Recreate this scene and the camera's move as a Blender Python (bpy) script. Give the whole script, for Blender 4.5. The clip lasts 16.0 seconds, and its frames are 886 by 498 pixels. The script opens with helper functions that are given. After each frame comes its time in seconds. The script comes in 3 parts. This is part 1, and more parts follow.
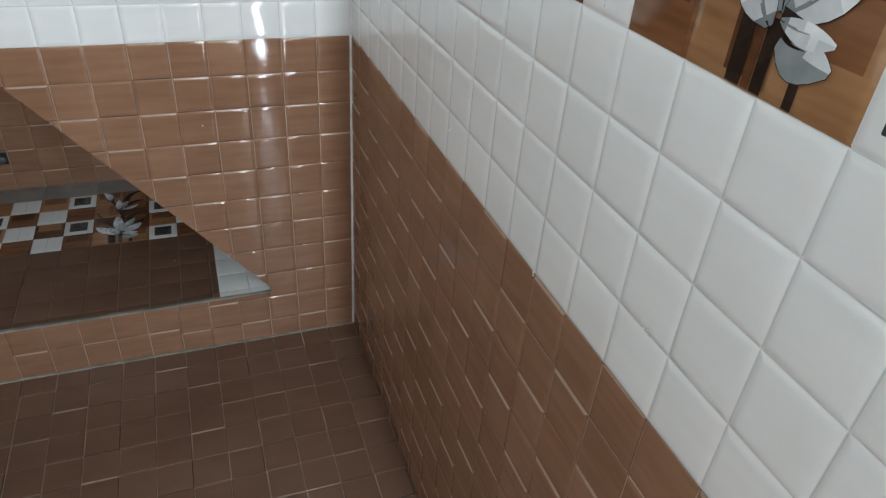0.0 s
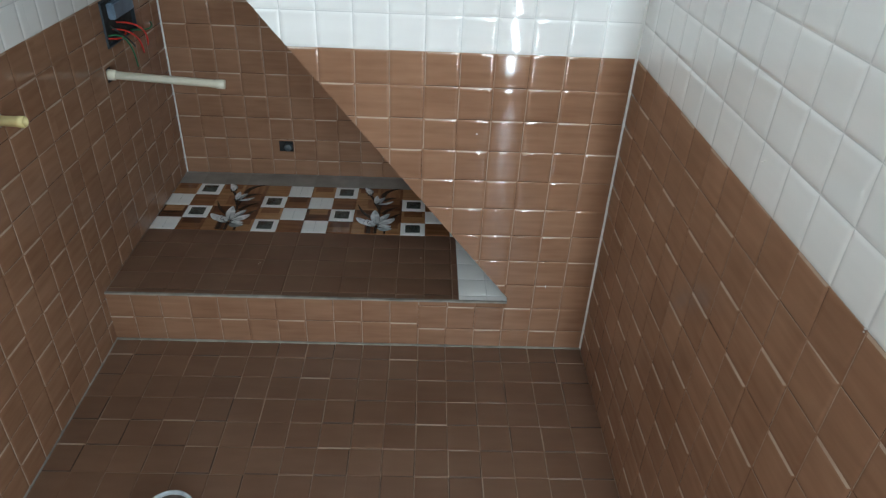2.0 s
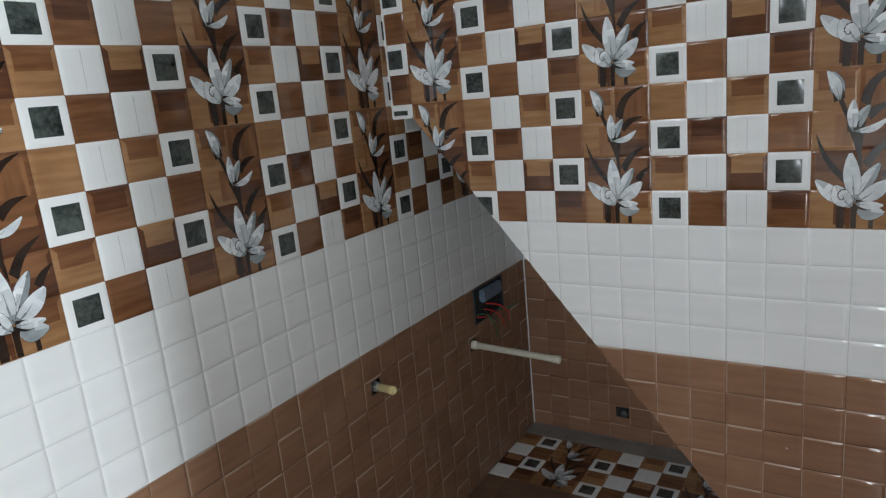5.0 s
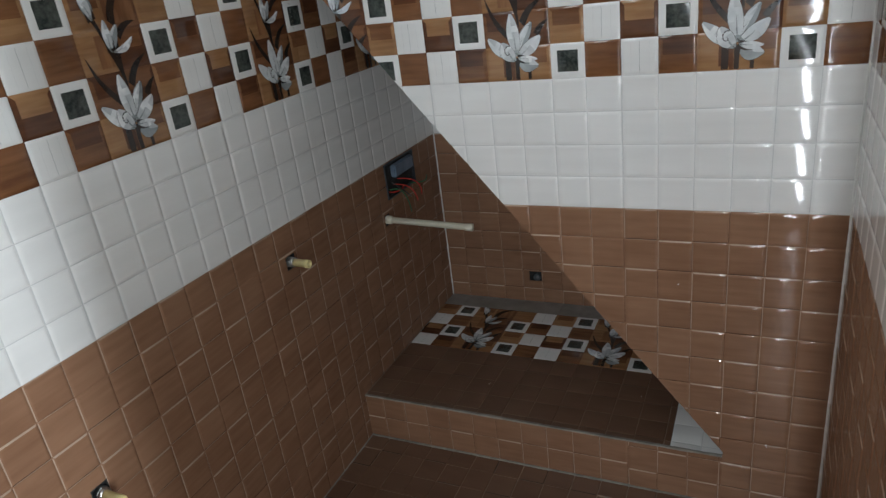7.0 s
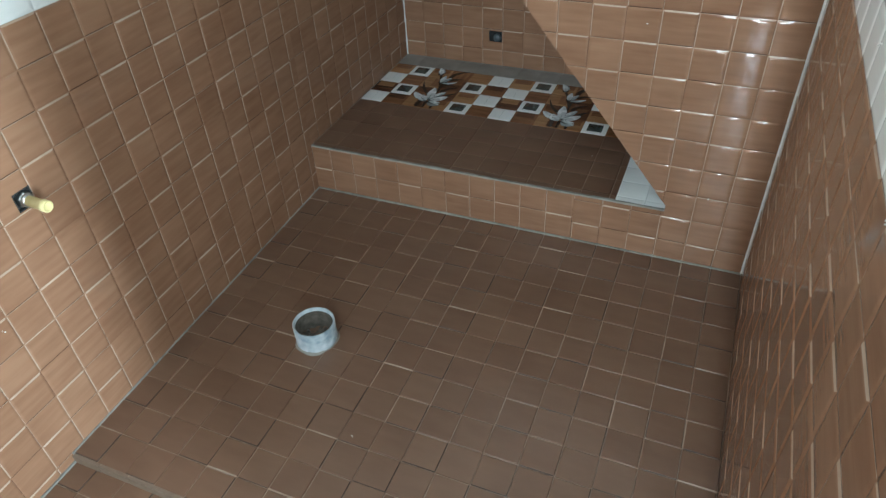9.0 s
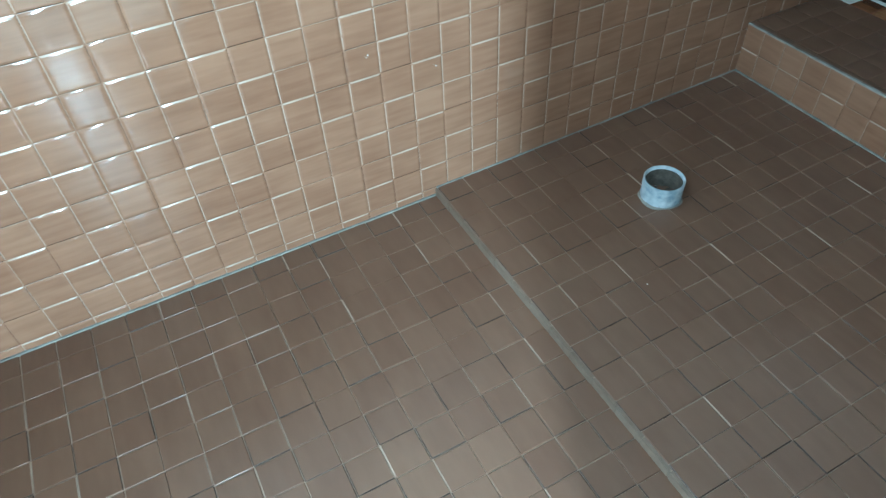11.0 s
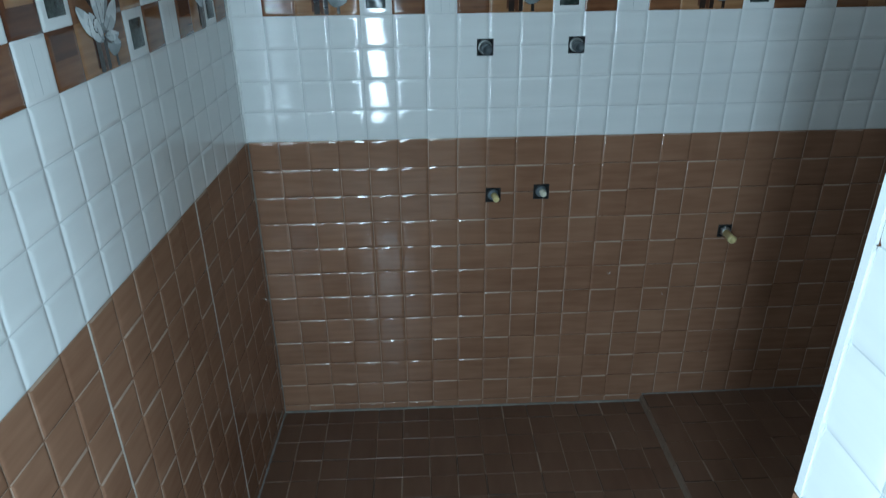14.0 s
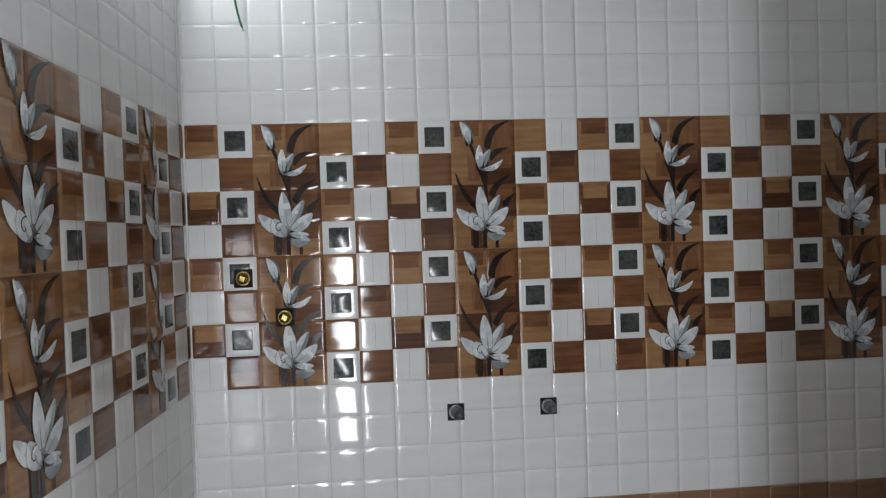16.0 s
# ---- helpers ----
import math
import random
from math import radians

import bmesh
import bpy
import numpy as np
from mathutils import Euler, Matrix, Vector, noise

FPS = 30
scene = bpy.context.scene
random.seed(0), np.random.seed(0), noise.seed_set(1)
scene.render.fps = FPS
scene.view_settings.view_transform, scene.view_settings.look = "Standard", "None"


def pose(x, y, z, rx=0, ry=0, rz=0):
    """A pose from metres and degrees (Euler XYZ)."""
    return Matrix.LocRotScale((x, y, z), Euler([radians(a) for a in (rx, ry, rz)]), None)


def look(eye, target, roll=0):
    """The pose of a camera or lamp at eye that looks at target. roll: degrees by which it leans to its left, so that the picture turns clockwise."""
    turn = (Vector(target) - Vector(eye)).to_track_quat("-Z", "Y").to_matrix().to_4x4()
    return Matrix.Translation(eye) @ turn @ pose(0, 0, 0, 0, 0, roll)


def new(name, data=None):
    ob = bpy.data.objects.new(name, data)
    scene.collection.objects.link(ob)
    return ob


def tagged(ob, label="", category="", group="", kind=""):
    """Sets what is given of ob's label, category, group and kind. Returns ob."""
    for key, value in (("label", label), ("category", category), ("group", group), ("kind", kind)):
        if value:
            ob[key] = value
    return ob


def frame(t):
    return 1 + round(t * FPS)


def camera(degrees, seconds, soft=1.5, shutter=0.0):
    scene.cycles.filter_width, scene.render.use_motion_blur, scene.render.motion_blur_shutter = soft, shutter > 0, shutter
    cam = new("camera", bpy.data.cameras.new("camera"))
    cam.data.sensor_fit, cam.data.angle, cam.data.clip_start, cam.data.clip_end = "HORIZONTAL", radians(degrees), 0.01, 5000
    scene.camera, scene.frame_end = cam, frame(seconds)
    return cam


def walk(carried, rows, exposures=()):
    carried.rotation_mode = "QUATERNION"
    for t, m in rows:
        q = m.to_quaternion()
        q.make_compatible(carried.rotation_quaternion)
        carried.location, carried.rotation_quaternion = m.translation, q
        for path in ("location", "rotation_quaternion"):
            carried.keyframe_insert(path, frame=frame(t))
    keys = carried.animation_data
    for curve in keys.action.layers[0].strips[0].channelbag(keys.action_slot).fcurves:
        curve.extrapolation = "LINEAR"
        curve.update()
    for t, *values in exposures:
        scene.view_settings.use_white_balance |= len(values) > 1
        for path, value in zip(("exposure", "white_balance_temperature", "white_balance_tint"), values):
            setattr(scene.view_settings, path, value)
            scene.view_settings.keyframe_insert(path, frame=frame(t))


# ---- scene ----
cam = camera(66.4, 16.0, soft=1.25, shutter=0.12)
PATH = [
    (0, (-0.337, -1.448, 1.348), (0.292, 0.09, 0.234), 4.6),
    (0.5, (-0.351, -1.452, 1.329), (0.197, 0.074, 0.157), 5.6),
    (1, (-0.372, -1.446, 1.321), (0.041, 0.12, 0.148), 4.9),
    (1.5, (-0.423, -1.437, 1.321), (-0.2, 0.196, 0.188), 3.7),
    (2, (-0.452, -1.428, 1.32), (-0.383, 0.256, 0.243), 2.8),
    (2.5, (-0.454, -1.392, 1.336), (-0.553, 0.323, 0.312), 0.9),
    (3, (-0.447, -1.371, 1.386), (-0.84, 0.446, 0.647), -1.9),
    (3.5, (-0.37, -1.341, 1.447), (-0.946, 0.482, 0.859), -4.0),
    (4, (-0.301, -1.367, 1.493), (-1.147, 0.383, 1.023), -6.2),
    (4.2, (-0.278, -1.387, 1.504), (-1.213, 0.319, 1.039), -6.4),
    (6.3, (-0.168, -1.524, 1.537), (-1.282, 0.07, 1.07), -4.5),
    (6.5, (-0.169, -1.522, 1.498), (-1.242, 0.062, 0.915), -3.4),
    (7, (-0.171, -1.48, 1.458), (-1.009, 0.166, 0.692), -7.4),
    (7.5, (-0.172, -1.466, 1.423), (-0.85, 0.189, 0.53), -6.1),
    (8, (-0.18, -1.456, 1.382), (-0.759, 0.145, 0.333), -5.0),
    (8.2, (-0.17, -1.451, 1.365), (-0.728, 0.118, 0.257), -4.8),
    (10.3, (-0.17, -1.599, 1.197), (-1.03, -0.548, -0.27), 4.5),
    (10.5, (-0.135, -1.577, 1.201), (-1.151, -0.65, -0.252), 0.4),
    (11, (-0.038, -1.618, 1.23), (-1.299, -1.013, -0.2), -3.5),
    (11.5, (0.004, -1.666, 1.247), (-1.338, -1.262, -0.18), -0.6),
    (12, (0.051, -1.682, 1.246), (-1.26, -1.429, -0.244), -1.3),
    (12.5, (0.194, -1.662, 1.311), (-1.243, -1.539, -0.077), -1.6),
    (13, (0.377, -1.688, 1.324), (-1.176, -1.654, 0.064), 0.3),
    (13.4, (0.403, -1.703, 1.341), (-1.192, -1.694, 0.145), 0.3),
    (13.5, (0.404, -1.699, 1.349), (-1.224, -1.691, 0.187), 0.4),
    (14, (0.396, -1.702, 1.394), (-1.403, -1.640, 0.523), -0.7),
    (14.5, (0.384, -1.702, 1.428), (-1.536, -1.645, 0.872), -1.2),
    (15, (0.37, -1.687, 1.463), (-1.603, -1.596, 1.152), -1.9),
    (15.5, (0.308, -1.694, 1.495), (-1.682, -1.585, 1.328), -2.3),
    (16, (0.3, -1.687, 1.533), (-1.692, -1.52, 1.495), -1.9),
]
EXPOSURES = [(0, 1.2, 5950, 4), (1.0, 1.3, 5850, 1), (2.0, 1.45, 5850, 1), (2.5, 1.45, 5750, -1), (3.0, 1.2, 5400, -2), (3.5, 0.9, 5400, 0), (4.2, 0.65, 5850, 6), (6.3, 0.45, 6250, 8), (6.5, 0.45, 6250, 8), (7.5, 0.8, 6200, 7), (8.2, 1.3, 6050, 3),
             (10.3, 1.95, 4700, -17), (11.5, 1.45, 4550, -18), (12.5, 1.25, 4500, -14), (13.0, 0.7, 4750, -10), (13.5, 0.1, 4800, -9), (14.0, -0.65, 5000, -8), (14.5, -0.55, 5150, -3), (15.0, -0.5, 5700, 3), (16.0, -0.6, 6350, 11)]
walk(cam, [(t, look(eye, target, roll)) for t, eye, target, roll in PATH], EXPOSURES)

# world, lights and exposure
world = bpy.data.worlds.new("sky")
scene.world = world
world.use_nodes = True
wn = world.node_tree
sky = wn.nodes.new("ShaderNodeTexSky")
sky.sky_type = "NISHITA"
sky.sun_disc = False
sky.sun_elevation = radians(35)
sky.sun_rotation = radians(120)
wn.links.new(sky.outputs[0], wn.nodes["Background"].inputs[0])
wn.nodes["Background"].inputs[1].default_value = 0.1


def area_lamp(name, m, w, h, watts, colour):
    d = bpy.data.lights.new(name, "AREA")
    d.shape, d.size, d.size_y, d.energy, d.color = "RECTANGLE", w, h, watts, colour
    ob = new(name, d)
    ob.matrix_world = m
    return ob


DAY = (0.93, 0.97, 1.0)
LOBBY_LIGHT, NORTH_FILL, SLIT_FILL, DOOR_LIGHT, HIGH_FILL = 27.0, 20.0, 8.0, 4.5, 4.2
area_lamp("lobby_window_daylight", look((1.09, -1.93, 0.95), (-1.0, -1.80, 0.95)), 0.14, 1.2, LOBBY_LIGHT, DAY)
# fill lamp added to brighten the entrance-side wall; no window is known there
area_lamp("lobby_side_fill_lamp", look((0.85, -0.63, 1.15), (-0.15, -2.1, 0.95)), 0.30, 1.2, NORTH_FILL, DAY)
# narrow lamp added for streaks on the end wall, in an unseen slit
area_lamp("slit_fill_lamp", look((0.020, -2.215, 1.03), (-0.20, 0.0, 1.03)), 0.032, 1.75, SLIT_FILL, DAY)
# fill lamp added high up for the side wall, in an unseen opening
area_lamp("high_fill_lamp", look((-0.985, -2.185, 2.30), (-0.55, 0.0, 1.2)), 0.40, 0.28, HIGH_FILL, DAY)

area_lamp("lobby_door_daylight", look((0.61, -3.19, 0.99), (0.25, 0.0, 0.99)), 0.46, 1.86, DOOR_LIGHT, DAY)

# room numbers: far wall y = 0, right wall x = 0
XL, YN, YB, ZC = -1.265, -2.132, 0.71, 2.62
ZF, ZP, ZL = 0.05, 0.09, 0.245
ZS = 0.074
YS = -1.037
YJ = -1.405
TIPX, TIPZ, SLOPE, TOPX, TOPZ = -0.218, 0.258, 1.225, -1.205, 1.467
CELL, TW, TH = 0.075, 0.4515, 0.3


# materials
def mat(name, base, rough=0.4, metal=0.0, spec=0.5):
    m = bpy.data.materials.new(name)
    m.use_nodes = True
    b = m.node_tree.nodes["Principled BSDF"]
    b.inputs["Base Color"].default_value = (*base, 1)
    b.inputs["Roughness"].default_value = rough
    b.inputs["Metallic"].default_value = metal
    b.inputs["Specular IOR Level"].default_value = spec
    return m


def varied(name, a, b, rough, stretch=(1, 1, 1), scale=20.0, island=0.0, bump=0.0, bump_stretch=(1, 1, 1), bump_scale=30.0, fine=0.0, rough2=None, metal=0.0):
    """Two colours mixed by stretched noise at two scales, per-piece tone, gloss variation and fine relief."""
    m = mat(name, a, rough, metal)
    t = m.node_tree
    N, L = t.nodes.new, t.links.new
    p = t.nodes["Principled BSDF"]
    tc = N("ShaderNodeTexCoord")
    info = N("ShaderNodeObjectInfo")
    geo = N("ShaderNodeNewGeometry")
    off = N("ShaderNodeVectorMath")
    off.operation = "MULTIPLY_ADD"
    off.inputs[1].default_value = (1, 1, 1)
    shift = N("ShaderNodeMath")
    shift.operation = "MULTIPLY"
    shift.inputs[1].default_value = 37.0
    L(info.outputs["Random"], shift.inputs[0])
    L(tc.outputs["Object"], off.inputs[0])
    L(shift.outputs[0], off.inputs[2])
    mp = N("ShaderNodeMapping")
    mp.inputs["Scale"].default_value = stretch
    L(off.outputs[0], mp.inputs["Vector"])
    n1 = N("ShaderNodeTexNoise")
    n1.inputs["Scale"].default_value = scale
    n1.inputs["Detail"].default_value = 5
    L(mp.outputs[0], n1.inputs["Vector"])
    n2 = N("ShaderNodeTexNoise")
    n2.inputs["Scale"].default_value = scale * 0.17
    n2.inputs["Detail"].default_value = 3
    L(off.outputs[0], n2.inputs["Vector"])
    add = N("ShaderNodeMath")
    add.operation = "ADD"
    L(n1.outputs["Fac"], add.inputs[0])
    L(n2.outputs["Fac"], add.inputs[1])
    isl = N("ShaderNodeMath")
    isl.operation = "MULTIPLY_ADD"
    isl.inputs[1].default_value = island
    L(geo.outputs["Random Per Island"], isl.inputs[0])
    L(add.outputs[0], isl.inputs[2])
    ramp = N("ShaderNodeMapRange")
    ramp.inputs["From Min"].default_value = 0.72
    ramp.inputs["From Max"].default_value = 1.28 + island
    L(isl.outputs[0], ramp.inputs["Value"])
    mix = N("ShaderNodeMix")
    mix.data_type = "RGBA"
    mix.inputs[6].default_value = (*a, 1)
    mix.inputs[7].default_value = (*b, 1)
    L(ramp.outputs["Result"], mix.inputs["Factor"])
    L(mix.outputs[2], p.inputs["Base Color"])
    rr = N("ShaderNodeMapRange")
    rr.inputs["From Min"].default_value = 0.3
    rr.inputs["From Max"].default_value = 0.7
    rr.inputs["To Min"].default_value = rough
    rr.inputs["To Max"].default_value = rough2 if rough2 is not None else rough * 1.5
    L(n2.outputs["Fac"], rr.inputs["Value"])
    L(rr.outputs["Result"], p.inputs["Roughness"])
    if bump:
        mb = N("ShaderNodeMapping")
        mb.inputs["Scale"].default_value = bump_stretch
        L(off.outputs[0], mb.inputs["Vector"])
        nb = N("ShaderNodeTexNoise")
        nb.inputs["Scale"].default_value = bump_scale
        nb.inputs["Detail"].default_value = 2
        L(mb.outputs[0], nb.inputs["Vector"])
        bp = N("ShaderNodeBump")
        bp.inputs["Strength"].default_value = bump
        bp.inputs["Distance"].default_value = 0.0016
        L(nb.outputs["Fac"], bp.inputs["Height"])
        if fine:
            nf = N("ShaderNodeTexNoise")
            nf.inputs["Scale"].default_value = 400
            L(off.outputs[0], nf.inputs["Vector"])
            b2 = N("ShaderNodeBump")
            b2.inputs["Strength"].default_value = fine
            b2.inputs["Distance"].default_value = 0.0004
            L(nf.outputs["Fac"], b2.inputs["Height"])
            L(bp.outputs[0], b2.inputs["Normal"])
            L(b2.outputs[0], p.inputs["Normal"])
        else:
            L(bp.outputs[0], p.inputs["Normal"])
    return m


GRAIN = dict(stretch=(0.25, 2.2, 1), bump_stretch=(0.05, 1.6, 1))
BROWN = varied("brown_glazed_ceramic", (0.215, 0.114, 0.067), (0.305, 0.174, 0.107), 0.05, scale=34, island=0.25, bump=0.06, bump_scale=150, rough2=0.08, **GRAIN)
# light and shade on the raised cells' edges, put into two colours
BROWN_LIT_EDGE = varied("printed_lit_edge", (0.34, 0.24, 0.175), (0.46, 0.35, 0.27), 0.12, scale=30)
BROWN_SHADED_EDGE = varied("printed_shaded_edge", (0.055, 0.030, 0.019), (0.095, 0.054, 0.036), 0.12, scale=30)
WHITE = varied("white_glazed_ceramic", (0.74, 0.75, 0.74), (0.82, 0.83, 0.82), 0.03, scale=14, island=0.15, bump=0.05, bump_scale=150, rough2=0.05, **GRAIN)
WHITE_GROOVE = varied("white_groove", (0.54, 0.56, 0.56), (0.66, 0.67, 0.67), 0.12, scale=20)
WOOD_D = varied("dark_wood_print", (0.065, 0.026, 0.014), (0.135, 0.056, 0.026), 0.05, scale=40, bump=0.05, bump_scale=150, **GRAIN)
WOOD_M = varied("mid_wood_print", (0.12, 0.05, 0.022), (0.24, 0.11, 0.048), 0.05, scale=40, bump=0.05, bump_scale=150, **GRAIN)
WOOD_L = varied("light_wood_print", (0.23, 0.115, 0.048), (0.38, 0.21, 0.10), 0.05, scale=40, bump=0.05, bump_scale=150, **GRAIN)
WOOD_V = varied("upright_wood_print", (0.15, 0.064, 0.028), (0.32, 0.16, 0.072), 0.07, scale=40, stretch=(2.2, 0.25, 1))
STONE = varied("black_stone_print", (0.012, 0.018, 0.017), (0.085, 0.10, 0.09), 0.12, scale=130)
PETAL = varied("pale_petal_print", (0.55, 0.59, 0.61), (0.88, 0.90, 0.90), 0.08, scale=45)
PETAL_G = varied("grey_petal_print", (0.13, 0.15, 0.155), (0.40, 0.44, 0.45), 0.08, scale=26)
PETAL_M = varied("shaded_petal_print", (0.40, 0.43, 0.45), (0.70, 0.73, 0.74), 0.08, scale=40)
STEM = varied("black_stem_print", (0.010, 0.007, 0.006), (0.035, 0.022, 0.016), 0.1, scale=30)
FLOOR = varied("brown_matt_floor_ceramic", (0.120, 0.064, 0.040), (0.170, 0.099, 0.063), 0.31, stretch=(0.4, 1.6, 1), scale=24, island=0.35, bump=0.2, bump_scale=45, rough2=0.31)
# pale fills joints and paints lit chamfers; dark paints the shaded ones
FLOOR_JOINT_LIT_EDGE = varied("pale_joint_and_lit_edge", (0.22, 0.155, 0.115), (0.34, 0.26, 0.20), 0.4, scale=40)
FLOOR_SHADED_EDGE = varied("shaded_floor_edge", (0.045, 0.026, 0.018), (0.075, 0.046, 0.032), 0.45, scale=40)
GREYTILE = varied("grey_glazed_ceramic", (0.20, 0.19, 0.175), (0.29, 0.28, 0.26), 0.15, scale=20)
PALEJOINT = varied("pale_beige_joint", (0.30, 0.25, 0.21), (0.44, 0.39, 0.34), 0.5, scale=60)
CEMENT = varied("grey_cement", (0.20, 0.20, 0.19), (0.42, 0.42, 0.40), 0.8, scale=45, bump=0.8, bump_scale=120, fine=0.4)
# floor tile made paler to paint the light falling on the step face
LIT_STEPFACE = varied("lit_cut_step_tile", (0.145, 0.104, 0.076), (0.215, 0.165, 0.125), 0.35, scale=40, bump=0.3, bump_scale=90)
STEPMORTAR = varied("brown_grey_mortar", (0.12, 0.10, 0.082), (0.22, 0.185, 0.15), 0.6, scale=40, bump=0.5, bump_scale=120)
GROUT = varied("white_grout", (0.62, 0.63, 0.62), (0.84, 0.84, 0.82), 0.5, scale=40, bump=0.5, bump_scale=150)
BLUEGROUT = varied("blue_grey_grout", (0.15, 0.142, 0.13), (0.32, 0.305, 0.275), 0.6, scale=30, bump=0.5, bump_scale=120)
PLASTER = varied("pale_plaster", (0.60, 0.59, 0.56), (0.72, 0.71, 0.68), 0.8, scale=8, bump=0.4, bump_scale=90)
CONCRETE = varied("raw_soffit_concrete", (0.20, 0.19, 0.18), (0.34, 0.33, 0.31), 0.85, scale=12, bump=0.8, bump_scale=80)
PVC = varied("ivory_pvc", (0.66, 0.63, 0.50), (0.78, 0.76, 0.64), 0.32, scale=30)
YPVC = varied("yellowed_pvc", (0.60, 0.50, 0.20), (0.72, 0.64, 0.34), 0.35, scale=60)
GREYPVC = varied("blue_grey_pvc", (0.20, 0.26, 0.31), (0.58, 0.62, 0.64), 0.5, scale=55, bump=0.3, bump_scale=90)
# dried mud, darkened to paint the shade down the pipe
MUD_SHADE = varied("shaded_cement_mud", (0.035, 0.030, 0.024), (0.13, 0.11, 0.09), 0.9, scale=60, bump=1.0, bump_scale=90)
BRASS = varied("brass", (0.30, 0.22, 0.08), (0.52, 0.40, 0.17), 0.25, scale=40, metal=1.0)
CHROME = varied("dull_steel", (0.45, 0.47, 0.47), (0.62, 0.63, 0.62), 0.28, scale=40, metal=1.0)
# near-black that paints the shade in tile cuts and the switch box
SHADED_HOLE = varied("shaded_cut_mortar", (0.012, 0.013, 0.013), (0.04, 0.04, 0.04), 0.9, scale=60)
DARKPVC = varied("dark_grey_plug", (0.05, 0.06, 0.068), (0.13, 0.15, 0.16), 0.35, scale=40)
MODULE = varied("blue_module_plastic", (0.10, 0.15, 0.21), (0.19, 0.25, 0.33), 0.35, scale=30)
BOXBLUE = varied("blue_grey_box", (0.018, 0.026, 0.034), (0.05, 0.066, 0.08), 0.4, scale=30)
RED = mat("red_insulation", (0.55, 0.03, 0.02), 0.4)
GREEN = mat("green_insulation", (0.03, 0.16, 0.07), 0.4)
BLACKW = mat("black_insulation", (0.02, 0.02, 0.02), 0.4)


# helpers
def mesh_of(name, bm, mats, smooth=False):
    me = bpy.data.meshes.new(name)
    bm.to_mesh(me)
    bm.free()
    for m in mats:
        me.materials.append(m)
    if smooth:
        me.polygons.foreach_set("use_smooth", [True] * len(me.polygons))
    return me


def part(name, bm, material, parent=None, label="", smooth=False):
    ob = new(name, mesh_of(name, bm, [material], smooth))
    if parent:
        ob.parent = parent
    return tagged(ob, label)


def box(bm, lo, hi, bevel=0.0):
    v = [bm.verts.new((x, y, z)) for x in (lo[0], hi[0]) for y in (lo[1], hi[1]) for z in (lo[2], hi[2])]
    for q in ((0, 1, 3, 2), (4, 6, 7, 5), (0, 4, 5, 1), (2, 3, 7, 6), (0, 2, 6, 4), (1, 5, 7, 3)):
        bm.faces.new([v[i] for i in q])
    if bevel:
        es = {e for x in v for e in x.link_edges}
        bmesh.ops.bevel(bm, geom=list(es), offset=bevel, segments=2, affect="EDGES")
    return bm


def boxes(*spans):
    bm = bmesh.new()
    for lo, hi in spans:
        box(bm, lo, hi)
    return bm


def lathe(profile, n=24, m=None):
    """A turned body from (radius, height) pairs, along local z."""
    bm = bmesh.new()
    rings = []
    for r, z in profile:
        rings.append([bm.verts.new((r * math.cos(2 * math.pi * i / n), r * math.sin(2 * math.pi * i / n), z)) for i in range(n)])
    for a, b in zip(rings, rings[1:]):
        for i in range(n):
            bm.faces.new((a[i], a[(i + 1) % n], b[(i + 1) % n], b[i]))
    bm.faces.new(rings[0][::-1])
    bm.faces.new(rings[-1])
    if m:
        bm.transform(m)
    return bm


def tube(points, r, n=8):
    """A round cord along points."""
    bm = bmesh.new()
    P = [Vector(p) for p in points]
    rings = []
    for i, p in enumerate(P):
        d = (P[min(i + 1, len(P) - 1)] - P[max(i - 1, 0)]).normalized()
        s = d.cross(Vector((0.31, 0.2, 0.93))).normalized()
        t = d.cross(s)
        rings.append([bm.verts.new(p + r * (math.cos(2 * math.pi * k / n) * s + math.sin(2 * math.pi * k / n) * t)) for k in range(n)])
    for a, b in zip(rings, rings[1:]):
        for k in range(n):
            bm.faces.new((a[k], a[(k + 1) % n], b[(k + 1) % n], b[k]))
    bm.faces.new(rings[0][::-1])
    bm.faces.new(rings[-1])
    bmesh.ops.recalc_face_normals(bm, faces=bm.faces)
    return bm


def bend(a, b, c, n=8):
    a, b, c = Vector(a), Vector(b), Vector(c)
    return [(1 - t) ** 2 * a + 2 * t * (1 - t) * b + t * t * c for t in (i / n for i in range(n + 1))]


def structure(name, bm, material, label, category):
    return tagged(part(name, bm, material), label, category, kind="structure")


# the large structure: masonry behind the tiles
G = 0.011
wall_left = structure("wall_left", boxes(((XL - 0.15, YN - 0.12, -0.1), (XL - G, YB + 0.12, ZC))), CEMENT, "long masonry wall tiled in brown, white and flower decor bands", "wall")
bm = bmesh.new()
prof = [(XL - G, TOPZ + 0.012), (TOPX, TOPZ + 0.012), (TIPX + 0.012, TIPZ), (0.12, TIPZ), (0.12, ZC), (XL - G, ZC)]
f = bm.faces.new([bm.verts.new((x, G, z)) for x, z in prof])
r = bmesh.ops.extrude_face_region(bm, geom=[f])
bmesh.ops.translate(bm, verts=[v for v in r["geom"] if isinstance(v, bmesh.types.BMVert)], vec=(0, 0.10, 0))
bmesh.ops.recalc_face_normals(bm, faces=bm.faces)
box(bm, (TIPX - 0.25, G, -0.1), (0.12, 0.11, ZL - 0.012))
wall_far = structure("wall_far", bm, CEMENT, "tiled end wall cut along the slope of a staircase", "wall")
